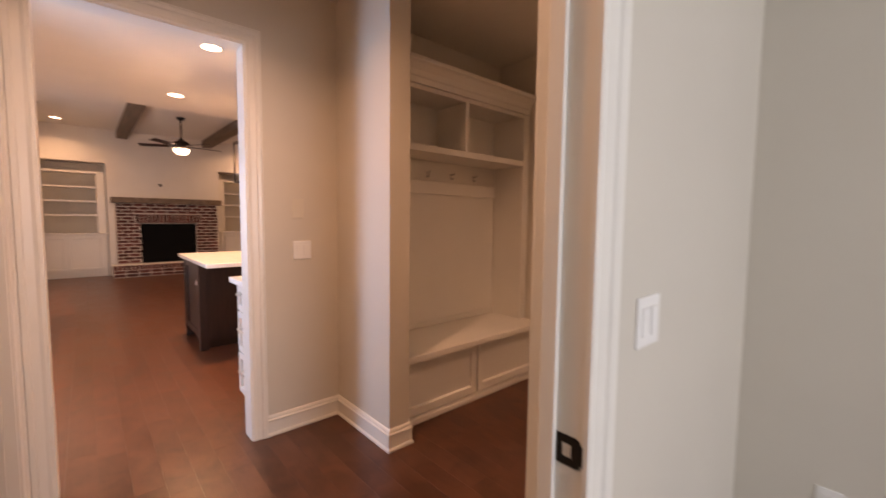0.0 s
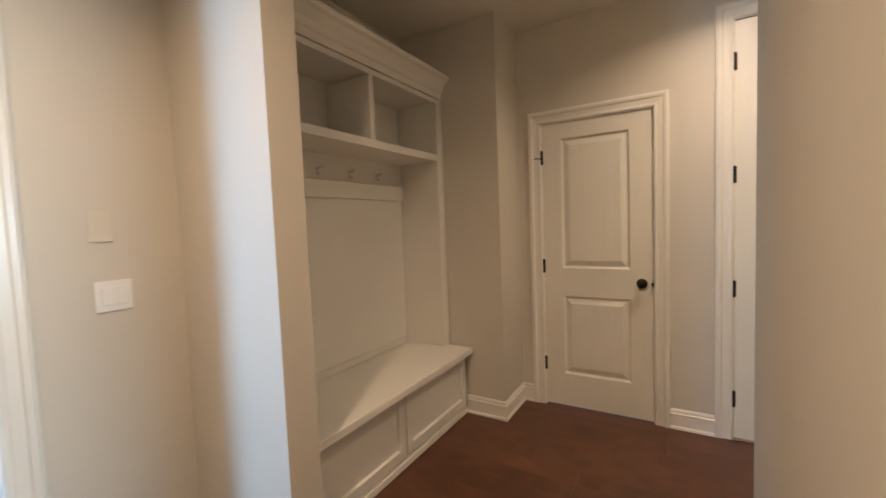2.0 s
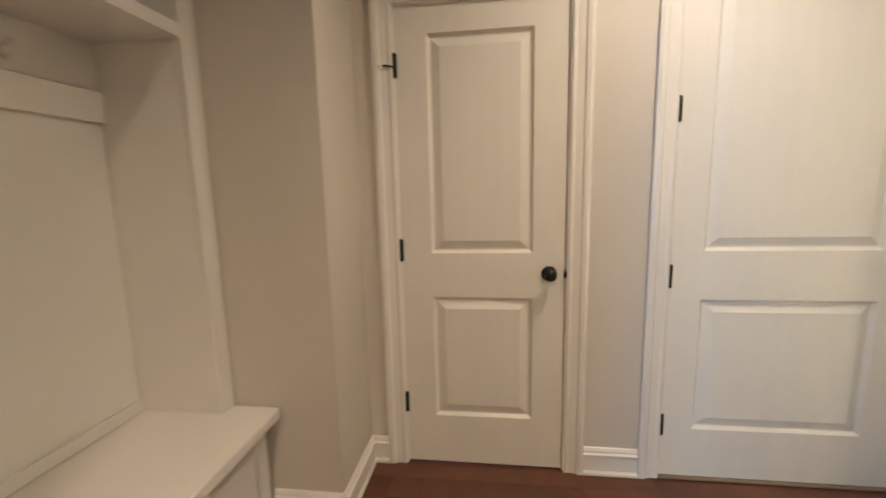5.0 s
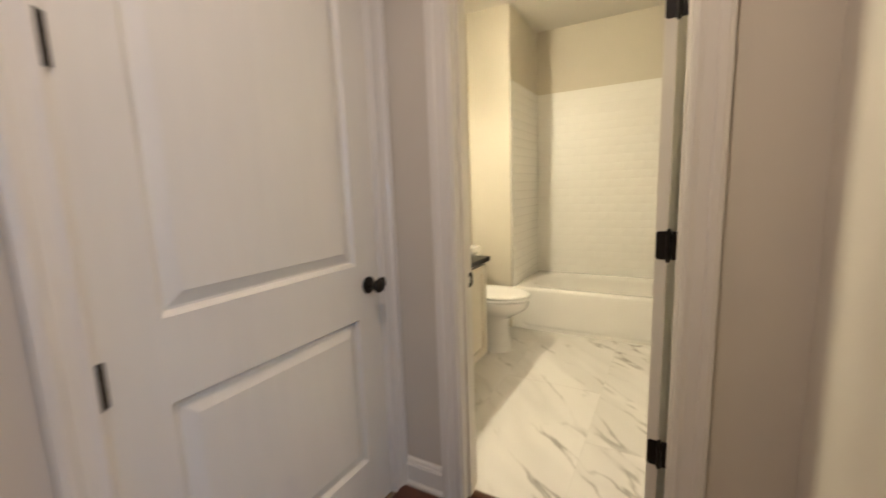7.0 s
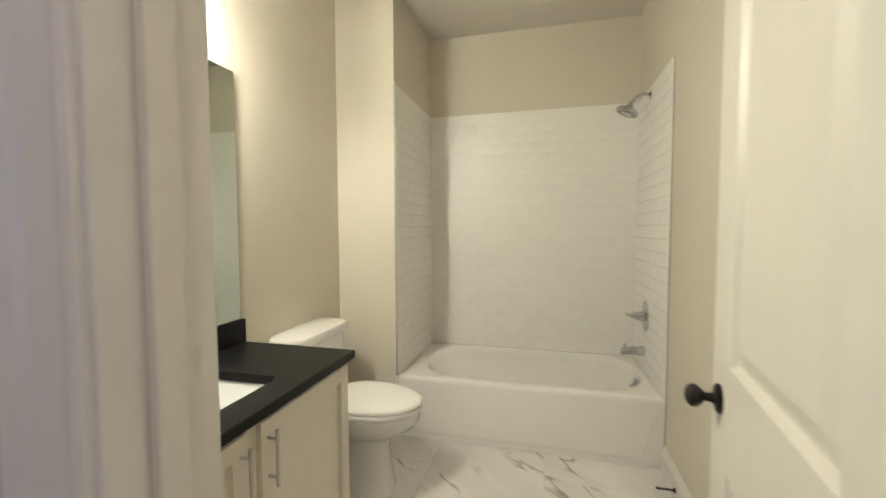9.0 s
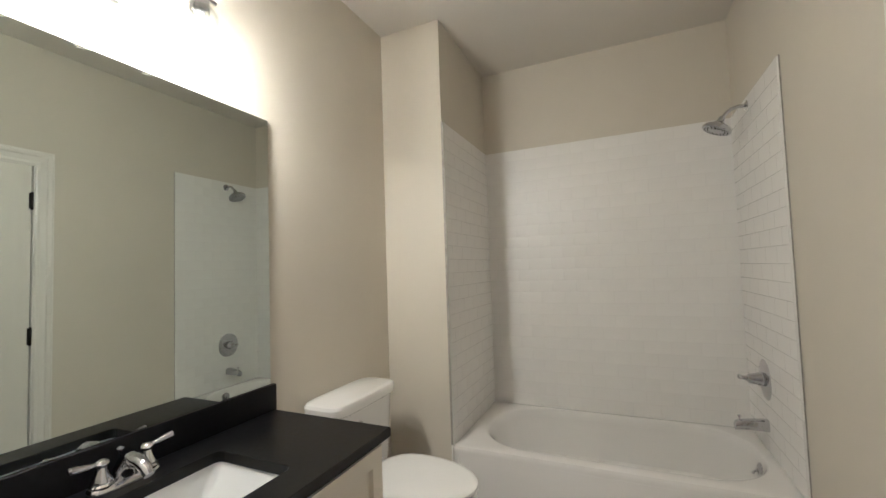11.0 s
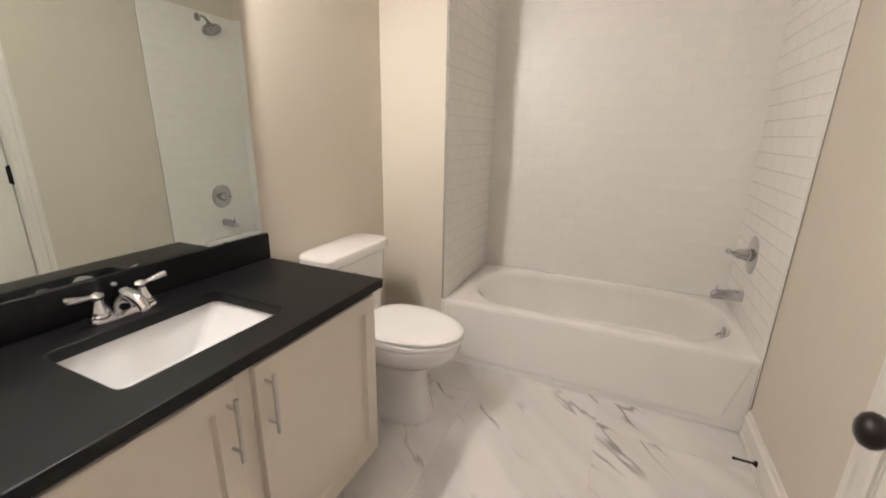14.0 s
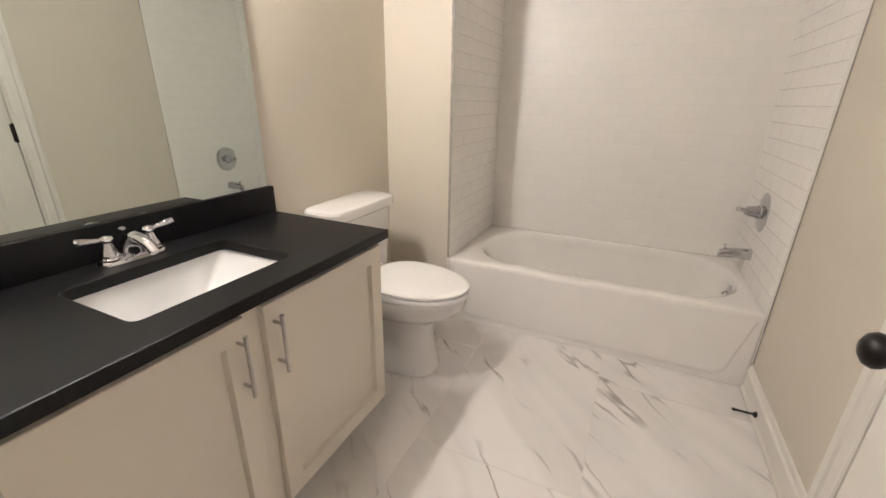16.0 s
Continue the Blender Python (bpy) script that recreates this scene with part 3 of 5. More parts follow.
L0, L1, LY, LB = 1.412, 2.888, 2.09, 2.433
lpart("base", boxes((L0, L1, 1.975, LB, 0.002, 0.440)))
lpart("base_trim", boxes((L0, L1, 1.950, 1.974, 0.002, 0.040), (L0, L1, 1.958, 1.974, 0.040, 0.052), bevel=0.003))
lpart("drawer_front", shaker(bmesh.new(), 1.428, 2.142, 0.062, 0.432, 1.953, 1.974))
lpart("drawer_front", shaker(bmesh.new(), 2.158, 2.872, 0.062, 0.432, 1.953, 1.974))
lpart("bench_top", boxes((L0, L1, 1.895, LB, 0.441, 0.485), bevel=0.006, seg=2), label="wide painted bench board")
lpart("back_panel", boxes((L0 + 0.066, L1 - 0.066, 2.421, LB, 0.486, 2.24)))
lpart("back_trim", boxes((L0 + 0.066, L1 - 0.066, 2.408, 2.4205, 0.486, 0.532), bevel=0.003))
for x0, x1 in ((L0, L0 + 0.018), (L1 - 0.018, L1)):
    lpart("side_panel", boxes((x0, x1, LY + 0.021, 2.4205, 0.486, 2.24)))
for x0, x1 in ((L0, L0 + 0.065), (L1 - 0.065, L1)):
    lpart("stile", boxes((x0, x1, LY, LY + 0.020, 0.486, 2.235), bevel=0.002))
    bead = (x0, x0 + 0.016) if x0 == L0 else (x1 - 0.016, x1)
    lpart("scribe_bead", boxes((bead[0], bead[1], LY - 0.008, LY - 0.0005, 0.486, 2.235), bevel=0.003))
    inner = (L0 + 0.018, L0 + 0.065) if x0 == L0 else (L1 - 0.065, L1 - 0.018)
    lpart("side_filler", boxes((inner[0], inner[1], LY + 0.0205, 2.4205, 0.4865, 2.239)))
lpart("shelf", boxes((L0 + 0.066, L1 - 0.066, LY + 0.001, 2.4205, 1.805, 1.850), bevel=0.002))
lpart("divider", boxes((2.130, 2.168, LY + 0.002, 2.4205, 1.851, 2.205), bevel=0.002))
lpart("top_rail", boxes((L0 + 0.066, L1 - 0.066, LY, LY + 0.020, 2.205, 2.235), bevel=0.002))
lpart("top_board", boxes((L0 + 0.066, L1 - 0.066, LY + 0.021, 2.4205, 2.215, 2.235)))
crown = bmesh.new()
loft(crown, [[(x, y, z) for y, z in ((LB, 2.2405), (LY - 0.006, 2.2405), (LY - 0.012, 2.275), (LY - 0.020, 2.285), (LY - 0.028, 2.315), (LY - 0.058, 2.350), (LY - 0.078, 2.360), (LY - 0.080, 2.385), (LB, 2.385))] for x in (L0, L1)])
lpart("crown", crown, label="stepped crown moulding")
lpart("hook_rail", boxes((L0 + 0.066, L1 - 0.066, 2.402, 2.4205, 1.545, 1.650), bevel=0.003))
lpart("hook_board", boxes((L0 + 0.066, L1 - 0.066, 2.414, 2.4208, 1.651, 1.804)))
for x in (1.76, 2.02, 2.28, 2.54):
    hk = part("coat_hook", hook_mesh(), NICKEL, locker, "satin nickel coat hook", True)
    hk.location = (x - 2.15, 2.414 - 1.97, 1.70)


# ---- wall plates ----
def wall_plate(gangs, x, y, z, rz, label):
    """A plate facing -y before its turn, with rocker switches."""
    w = 0.070 + 0.046 * (gangs - 1)
    p = thing("light_switch", x, y, z, label, "switch", "", "", rz)
    part("cover_plate", boxes((-w / 2, w / 2, -0.006, 0.0, -0.057, 0.057), bevel=0.003, seg=2), PLATE, p)
    for k in range(gangs):
        c = (k - (gangs - 1) / 2) * 0.046
        part("rocker", boxes((c - 0.0165, c + 0.0165, -0.010, -0.0061, -0.033, 0.033), bevel=0.0015), PLATE, p)
    return p


wall_plate(2, 1.025, 2.435, 1.145, 0, "white double rocker switch plate on the wall")
blank = thing("blank_plate", 1.00, 2.435, 1.405, "white blank cover plate above the switches", "switch plate")
part("cover_plate", boxes((-0.036, 0.036, -0.006, 0, -0.06, 0.06), bevel=0.003, seg=2), PALE, blank)
wall_plate(2, 0.93, 0.295, 1.125, 0, "white double rocker switch plate beside a doorway")
outlet = thing("wall_outlet", 1.83, 0.03, 0.40, "white wall outlet above the baseboard", "outlet", "", "", 90)
part("cover_plate", boxes((-0.036, 0.036, 0.0, 0.006, -0.058, 0.058), bevel=0.003, seg=2), PLATE, outlet)
for z in (-0.024, 0.024):
    part("socket", boxes((-0.016, 0.016, 0.0061, 0.009, z - 0.014, z + 0.014), bevel=0.002), PLATE, outlet)


def strike(x, y, z, lip, half=0.022):
    """A strike plate with a rounded lip towards -y; the latch hole shows the pale wood behind."""
    p = thing("strike_plate", x, y, z, "dark bronze strike plate in a door jamb", "strike plate")
    bm = boxes((-0.0015, 0.0, half * 0.45, half, -0.030, 0.030), (-0.0015, 0.0, -half * 0.45, half * 0.45, 0.013, 0.030), (-0.0015, 0.0, -half * 0.45, half * 0.45, -0.030, -0.013),
               (-0.0015, 0.0, -half, -half * 0.45, -0.030, 0.030), (-0.0025, -0.0008, -half - lip * 0.5, -half + 0.001, -0.027, 0.027), (-0.0030, -0.0012, -half - lip, -half - lip * 0.5, -0.020, 0.020))
    part("plate", bm, BLACK, p)
    return p


for y, z, w in ((0.7765, 0.927, 0.028), (-0.5585, 0.937, 0.034)):
    lip = thing("strike_plate", 3.272, y, z, "dark bronze strike lip beside a closed door", "strike plate")
    part("lip", tube(bmesh.new(), [(0.012, -0.001, 0), (-0.006, -0.001, 0), (-0.018, 0.001, 0), (-0.026, 0.007, 0)], [0.004, 0.005, 0.006, 0.004], 8), BLACK, lip, smooth=True).scale = (1, 1, w / 0.010)
strike(0.6695, 0.328, 0.908, 0.012)
strike(2.9765, -0.750, 0.925, 0.008, 0.018)
for z in (0.362, 1.087, 1.812):
    hp = part("hinge_plate", boxes((2.2505, 2.2535, -0.772, -0.728, z - 0.045, z + 0.045), bevel=0.001), BLACK, bpy.data.objects["door_3"], "dark bronze hinge plate")
    hp.matrix_parent_inverse = bpy.data.objects["door_3"].matrix_world.inverted()
    bm = boxes((2.2535, 2.276, -0.784, -0.7725, z - 0.046, z + 0.046), *((2.276, 2.288, -0.784, -0.780, z + u, z + u + 0.022) for u in (-0.034, 0.010)), bevel=0.0015)
    kn = part("hinge_knuckle", bm, BLACK, bpy.data.objects["door_3"], "dark bronze hinge knuckle")
    kn.matrix_parent_inverse = bpy.data.objects["door_3"].matrix_world.inverted()
for z in (0.375, 1.06, 1.80):
    hp = thing("jamb_hinge", -0.30, 2.3115, z, "dark bronze hinge leaf on a door jamb", "hinge")
    part("plate", boxes((-0.05, 0.0, -0.003, 0.0, -0.045, 0.045), bevel=0.0008), BLACK, hp)
hs = thing("door_stop", 3.268, 1.512, 1.805, "small hinge-pin door stop with a white tip", "door stop")
bm = bmesh.new()
tube(bm, [(-0.004, -0.02, 0), (-0.012, 0.010, 0.004), (-0.020, 0.024, 0.0)], 0.004, 8)
part("arm", bm, BLACK, hs, smooth=True)
part("bumper", lathe(bmesh.new(), [(0, 0), (0.008, 0.0), (0.009, 0.004), (0.009, 0.012), (0.006, 0.016), (0, 0.016)], 12, spun((-0.02, 0.022, 0), (-0.5, 1, 0))), PLATE, hs, smooth=True)


def downlight(x, y, z):
    d = thing("downlight", x, y, z, "white recessed ceiling downlight, lit", "downlight", "recessed downlights")
    part("ring", lathe(bmesh.new(), [(0.072, 0.0), (0.092, -0.002), (0.094, -0.005), (0.088, -0.008), (0.074, -0.006), (0.072, 0.0)], 28), PLATE, d, smooth=True)
    part("lens", lathe(bmesh.new(), [(0.0, -0.0045), (0.0715, -0.0045), (0.0715, -0.0015), (0.0, -0.0015)], 28), LENS, d)
    return d


for x, y, z in ((0.36, 1.33, H), (2.58, 0.33, H), (0.84, 3.78, 2.74), (0.845, 5.53, 2.74), (2.6, 3.78, 2.74), (2.6, 5.53, 2.74), (-0.34, 11.0, 3.26), (3.2, 11.0, 3.26), (-0.34, 8.2, 3.26), (3.2, 8.2, 3.26)):
    downlight(x, y, z)


# ---- bathroom ----
TX0, TX1, TF, TB, RIM = 1.993, 3.511, -2.742, -3.522, 0.385
tub = thing("bathtub", (TX0 + TX1) / 2, TF, 0, "glossy white alcove bathtub with a flat apron", "bathtub")
tub_inv = tub.matrix_world.inverted()


def tpart(name, bm, mat, label="", smooth=True, parent=None):
    ob = part(name, bm, mat, parent or tub, label, smooth)
    ob.matrix_parent_inverse = tub_inv
    return ob


basin = bmesh.new()
loft(basin, [
    rounded(TX0, TX1, TB, TF, 0.345, 0.004), rounded(TX0, TX1, TB, TF + 0.001, 0.362, 0.006), rounded(TX0, TX1, TB, TF - 0.001, 0.373, 0.010), rounded(TX0 + 0.002, TX1 - 0.002, TB + 0.002, TF - 0.006, RIM - 0.004, 0.014),
    rounded(TX0 + 0.008, TX1 - 0.008, TB + 0.008, TF - 0.018, RIM, 0.022), rounded(TX0 + 0.040, TX1 - 0.085, TB + 0.040, TF - 0.070, RIM, 0.28), rounded(TX0 + 0.046, TX1 - 0.094, TB + 0.046, TF - 0.077, RIM - 0.003, 0.28), rounded(TX0 + 0.053, TX1 - 0.106, TB + 0.052, TF - 0.085, RIM - 0.012, 0.275),
    rounded(TX0 + 0.062, TX1 - 0.135, TB + 0.060, TF - 0.098, RIM - 0.05, 0.26), rounded(TX0 + 0.085, TX1 - 0.25, TB + 0.085, TF - 0.130, 0.12, 0.20), rounded(TX0 + 0.13, TX1 - 0.32, TB + 0.13, TF - 0.18, 0.075, 0.14),
], cap0=False)
tpart("basin", basin, ACRYL)
apron = bmesh.new()
loft(apron, [[(x, y, z) for x, z in ((TX0, 0.002), (TX1, 0.002), (TX1, 0.3445), (TX0, 0.3445))] for y in (TF - 0.030, TF - 0.006)])
tpart("apron", apron, ACRYL, smooth=False)
panel = bmesh.new()


def tray(x0, x1, z0, z1, cut, y):
    return [(x0, y, z1), (x0, y, z0), (x1, y, z0), (x1, y, z1)] if not cut else [(x0, y, z1), (x0 + cut, y, z0 + cut * 0.4), (x0 + cut * 1.6, y, z0), (x1 - cut * 1.6, y, z0), (x1 - cut, y, z0 + cut * 0.4), (x1, y, z1)]


loft(panel, [tray(TX0 + 0.02, TX1 - 0.02, 0.030, 0.3445, 0.07, TF - 0.0059), tray(TX0 + 0.026, TX1 - 0.026, 0.048, 0.3445, 0.07, TF - 0.001), tray(TX0 + 0.032, TX1 - 0.032, 0.056, 0.3445, 0.07, TF)])
tpart("apron_panel", panel, ACRYL, smooth=False)
tpart("overflow", lathe(bmesh.new(), [(0, 0), (0.036, 0.0), (0.036, 0.004), (0.030, 0.010), (0.012, 0.013), (0.0, 0.013)], 24, spun((TX0 + 0.066, -3.12, 0.322), (1, 0, 0.12))), CHROME, "chrome overflow plate")
tpart("overflow_lever", tube(bmesh.new(), [(TX0 + 0.077, -3.12, 0.325), (TX0 + 0.091, -3.12, 0.316), (TX0 + 0.098, -3.12, 0.304)], [0.006, 0.005, 0.007], 8), CHROME)

WX = 1.992
valve = thing("shower_valve", WX, -3.20, 0.742, "chrome shower valve with an oval plate and lever", "shower valve")
plate = bmesh.new()
loft(plate, [[(x, y, z) for y, z, _ in oval(0, 0, 0, ay, az, 2.2, 32)] for x, ay, az in ((0.0, 0.096, 0.100), (0.004, 0.096, 0.100), (0.008, 0.090, 0.094), (0.012, 0.05, 0.052))])
part("escutcheon", plate, CHROME, valve, smooth=True)
part("stem", lathe(bmesh.new(), [(0, 0.012), (0.034, 0.012), (0.034, 0.030), (0.028, 0.042), (0.026, 0.060), (0.022, 0.074), (0.014, 0.080), (0, 0.080)], 20, spun((0, 0, 0), (1, 0, 0))), CHROME, valve, smooth=True)
part("lever", tube(bmesh.new(), [(0.070, 0, 0), (0.084, 0.0, 0.002), (0.096, 0, 0.004), (0.104, 0, 0.006), (0.114, 0, 0.008), (0.120, 0, 0.008)], [0.018, 0.013, 0.009, 0.012, 0.012, 0.005], 10), CHROME, valve, smooth=True)
spout = thing("tub_spout", WX, -3.20, 0.515, "chrome tub spout with a diverter knob", "tub spout")
sp = bmesh.new()
loft(sp, [[(x, c[0], c[1] + dz) for c in oval(0, 0, 0, w, h, 2.6, 20)] for x, w, h, dz in ((0.0, 0.030, 0.030, 0), (0.03, 0.030, 0.030, 0), (0.09, 0.027, 0.026, -0.003), (0.125, 0.024, 0.025, -0.007), (0.142, 0.020, 0.022, -0.014), (0.146, 0.014, 0.016, -0.018))])
part("body", sp, CHROME, spout, smooth=True)
part("diverter", lathe(bmesh.new(), [(0, 0.018), (0.004, 0.018), (0.004, 0.034), (0.008, 0.036), (0.008, 0.044), (0, 0.046)], 12, Matrix.Translation((0.122, 0, -0.004))), CHROME, spout, smooth=True)
shower = thing("shower_fixture", WX, -3.19, 2.135, "chrome shower head on a bent arm", "shower head")
part("flange", lathe(bmesh.new(), [(0, 0), (0.030, 0), (0.030, 0.004), (0.014, 0.014), (0.0, 0.014)], 20, spun((0, 0, 0), (1, 0, 0))), CHROME, shower, smooth=True)
part("arm", tube(bmesh.new(), [(0.0, 0, 0), (0.04, 0, 0.004), (0.068, 0, -0.003), (0.093, 0, -0.022), (0.112, 0, -0.046)], 0.0095, 12), CHROME, shower, smooth=True)
head = part("head", lathe(bmesh.new(), [(0, -0.012), (0.014, -0.012), (0.017, 0.006), (0.022, 0.014), (0.030, 0.022), (0.062, 0.040), (0.069, 0.050), (0.069, 0.062), (0.064, 0.066), (0.030, 0.064), (0.028, 0.067), (0, 0.067)], 32, spun((0.115, 0, -0.050), (0.42, 0.0, -0.9))), CHROME, shower, smooth=True)
noz = bmesh.new()
mm = spun((0.115, 0, -0.050), (0.42, 0.0, -0.9))
for ring, count in ((0.042, 14), (0.055, 20)):
    for k in range(count):
        a = 2 * math.pi * k / count
        lathe(noz, [(0, 0.0645), (0.0028, 0.0645), (0.002, 0.068), (0, 0.068)], 6, mm @ Matrix.Translation((ring * math.cos(a), ring * math.sin(a), 0)))
tagged(part("nozzles", noz, DARKGAP, head, "rings of small rubber nozzles"), kind="stuff")

# toilet, its tank against the east wall
TY = -2.24
toilet = thing("toilet", 3.56, TY, 0, "white two-piece toilet with a closed lid", "toilet")
tk = bmesh.new()
loft(tk, [oval(0.235, 0, z, ax, ay, 5.0, 36) for z, ax, ay in ((0.410, 0.072, 0.180), (0.420, 0.085, 0.195), (0.58, 0.090, 0.212), (0.744, 0.096, 0.226))])
part("tank", tk, PORC, toilet, smooth=True)
lid = bmesh.new()
loft(lid, [oval(0.232, 0, z, ax, ay, 5.0, 36) for z, ax, ay in ((0.7445, 0.098, 0.228), (0.751, 0.106, 0.240), (0.782, 0.108, 0.243), (0.793, 0.102, 0.236), (0.798, 0.088, 0.220))])
part("tank_lid", lid, PORC, toilet, smooth=True)
part("flush_lever", tube(bmesh.new(), [(0.146, 0.15, 0.705), (0.130, 0.15, 0.705), (0.124, 0.14, 0.702), (0.122, 0.09, 0.695)], [0.010, 0.010, 0.007, 0.008], 10), CHROME, toilet, "chrome flush lever", True)
bw = bmesh.new()
loft(bw, [oval(cx, 0, z, ax, ay, p, 36) for z, cx, ax, ay, p in (
    (0.002, 0.03, 0.245, 0.122, 3.0), (0.03, 0.03, 0.240, 0.118, 3.0), (0.12, 0.03, 0.224, 0.106, 2.7), (0.22, 0.025, 0.214, 0.100, 2.5), (0.270, 0.012, 0.220, 0.112, 2.3), (0.305, -0.022, 0.244, 0.144, 2.2),
    (0.335, -0.052, 0.266, 0.172, 2.1), (0.370, -0.068, 0.278, 0.186, 2.1), (0.412, -0.07, 0.284, 0.190, 2.1), (0.420, -0.07, 0.277, 0.184, 2.1))])
part("bowl", bw, PORC, toilet, smooth=True)
part("deck", loft(bmesh.new(), [oval(0.19, 0, z, 0.125, ay, 4.0, 24) for z, ay in ((0.30, 0.10), (0.37, 0.165), (0.409, 0.175))]), PORC, toilet, smooth=True)


def seat_ring(z, grow):
    out = []
    for k in range(40):
        a = 2 * math.pi * k / 40
        c, s = math.cos(a), math.sin(a)
        ax = 0.293 if c < 0 else 0.205
        out.append((-0.070 + (ax + grow) * math.copysign(abs(c) ** (1.0 if c < 0 else 0.7), c), (0.193 + grow) * s, z))
    return out


part("seat", loft(bmesh.new(), [seat_ring(0.421, -0.008), seat_ring(0.426, 0.0), seat_ring(0.440, 0.0), seat_ring(0.444, -0.005)]), SEATM, toilet, smooth=True)
part("seat_lid", loft(bmesh.new(), [seat_ring(0.4490, -0.008), seat_ring(0.452, -0.001), seat_ring(0.462, -0.001), seat_ring(0.469, -0.010), seat_ring(0.472, -0.030), seat_ring(0.474, -0.09)]), SEATM, toilet, smooth=True)
for s in (-0.075, 0.075):
    part("seat_hinge", loft(bmesh.new(), [oval(0.145, s, z, 0.016, 0.022, 4, 16) for z in (0.418, 0.462, 0.468)]), SEATM, toilet, smooth=True)
    part("bolt_cap", lathe(bmesh.new(), [(0.014, 0.0), (0.013, 0.012), (0.006, 0.018), (0, 0.019)], 14, Matrix.Translation((0.06, s * 1.55, 0.002))), PORC, toilet, smooth=True)

# vanity
VY0, VY1, VF = -1.862, -0.775, 3.385
vanity = thing("vanity_cabinet", VF, -1.32, 0, "cream shaker vanity cabinet with bar pulls", "vanity cabinet")
v_inv = vanity.matrix_world.inverted()


def vpart(name, bm, mat, parent=None, label="", smooth=False, inv=True):
    ob = part(name, bm, mat, parent or vanity, label, smooth)
    if inv:
        ob.matrix_parent_inverse = v_inv
    return ob


vpart("body", boxes((VF + 0.020, VF + 0.038, VY0, VY1, 0.105, 0.786), (VF + 0.038, 3.904, VY0, VY0 + 0.018, 0.105, 0.786), (VF + 0.038, 3.904, VY1 - 0.018, VY1, 0.105, 0.786), (3.892, 3.904, VY0 + 0.018, VY1 - 0.018, 0.105, 0.786), (VF + 0.038, 3.892, VY0 + 0.018, VY1 - 0.018, 0.105, 0.123)), CABW)
vpart("toe_kick", boxes((VF + 0.10, 3.904, VY0 + 0.02, VY1, 0.002, 0.1045)), CABW)


def v_door(y0, y1, z0, z1):
    bm = bmesh.new()
    shaker(bm, y0, y1, z0, z1, VF, VF + 0.0195)
    for v in bm.verts:
        v.co = (v.co.y, v.co.x, v.co.z)
    return bm


def bar_pull(y):
    bm = bmesh.new()
    tube(bm, [(VF - 0.032, y, 0.572), (VF - 0.032, y, 0.738)], 0.006, 12)
    for z in (0.598, 0.712):
        tube(bm, [(VF + 0.002, y, z), (VF - 0.032, y, z)], 0.0045, 8)
    return bm


for y0, y1, hy in ((-1.852, -1.342, -1.368), (-1.287, -0.800, -1.261)):
    dr = vpart("cabinet_door", v_door(y0, y1, 0.122, 0.765), CABW)
    part("handle", bar_pull(hy), NICKEL, dr, "satin nickel bar pull", True)
top = thing("countertop", 3.63, -1.32, 0.787, "black honed stone vanity top with an undermount sink", "countertop")
t_inv = top.matrix_world.inverted()
SX0, SX1, SY0, SY1, CT = 3.474, 3.766, -1.539, -1.113, 0.818
slab = bmesh.new()
outer = [(3.364, -1.876), (3.904, -1.876), (3.904, -0.772), (3.364, -0.772)]
inner = [(SX0, SY0), (SX1, SY0), (SX1, SY1), (SX0, SY1)]
lay = {}
for nm, pts, zs in (("o", outer, (0.787, CT)), ("i", inner, (0.787, CT))):
    for z in zs:
        lay[nm, z] = [slab.verts.new((x, y, z)) for x, y in pts]
for k in range(4):
    j = (k + 1) % 4
    slab.faces.new((lay["o", CT][k], lay["o", CT][j], lay["i", CT][j], lay["i", CT][k]))
    slab.faces.new((lay["o", 0.787][k], lay["i", 0.787][k], lay["i", 0.787][j], lay["o", 0.787][j]))
    slab.faces.new((lay["o", 0.787][k], lay["o", 0.787][j], lay["o", CT][j], lay["o", CT][k]))
    slab.faces.new((lay["i", 0.787][k], lay["i", CT][k], lay["i", CT][j], lay["i", 0.787][j]))
vert = [e for e in slab.edges if abs(e.verts[0].co.z - e.verts[1].co.z) > 0.01 and SX0 - 0.01 < e.verts[0].co.x < SX1 + 0.01 and SY0 - 0.01 < e.verts[0].co.y < SY1 + 0.01]
bmesh.ops.bevel(slab, geom=vert, offset=0.022, segments=4, affect="EDGES", profile=0.5)
rim = [e for e in slab.edges if e.verts[0].co.z > CT - 0.001 and e.verts[1].co.z > CT - 0.001 and e.is_manifold and e.calc_face_angle(0) > 0.5]
bmesh.ops.bevel(slab, geom=rim, offset=0.003, segments=2, affect="EDGES", profile=0.5)
for nm, bm in (("slab", slab), ("backsplash", boxes((3.884, 3.9045, -1.876, -0.772, CT + 0.0005, 0.919), bevel=0.002)), ("side_splash", boxes((3.40, 3.8835, -0.792, -0.7715, CT + 0.0005, 0.919), bevel=0.002))):
    part(nm, bm, STONE, top).matrix_parent_inverse = t_inv
sink = bmesh.new()
g = 0.006
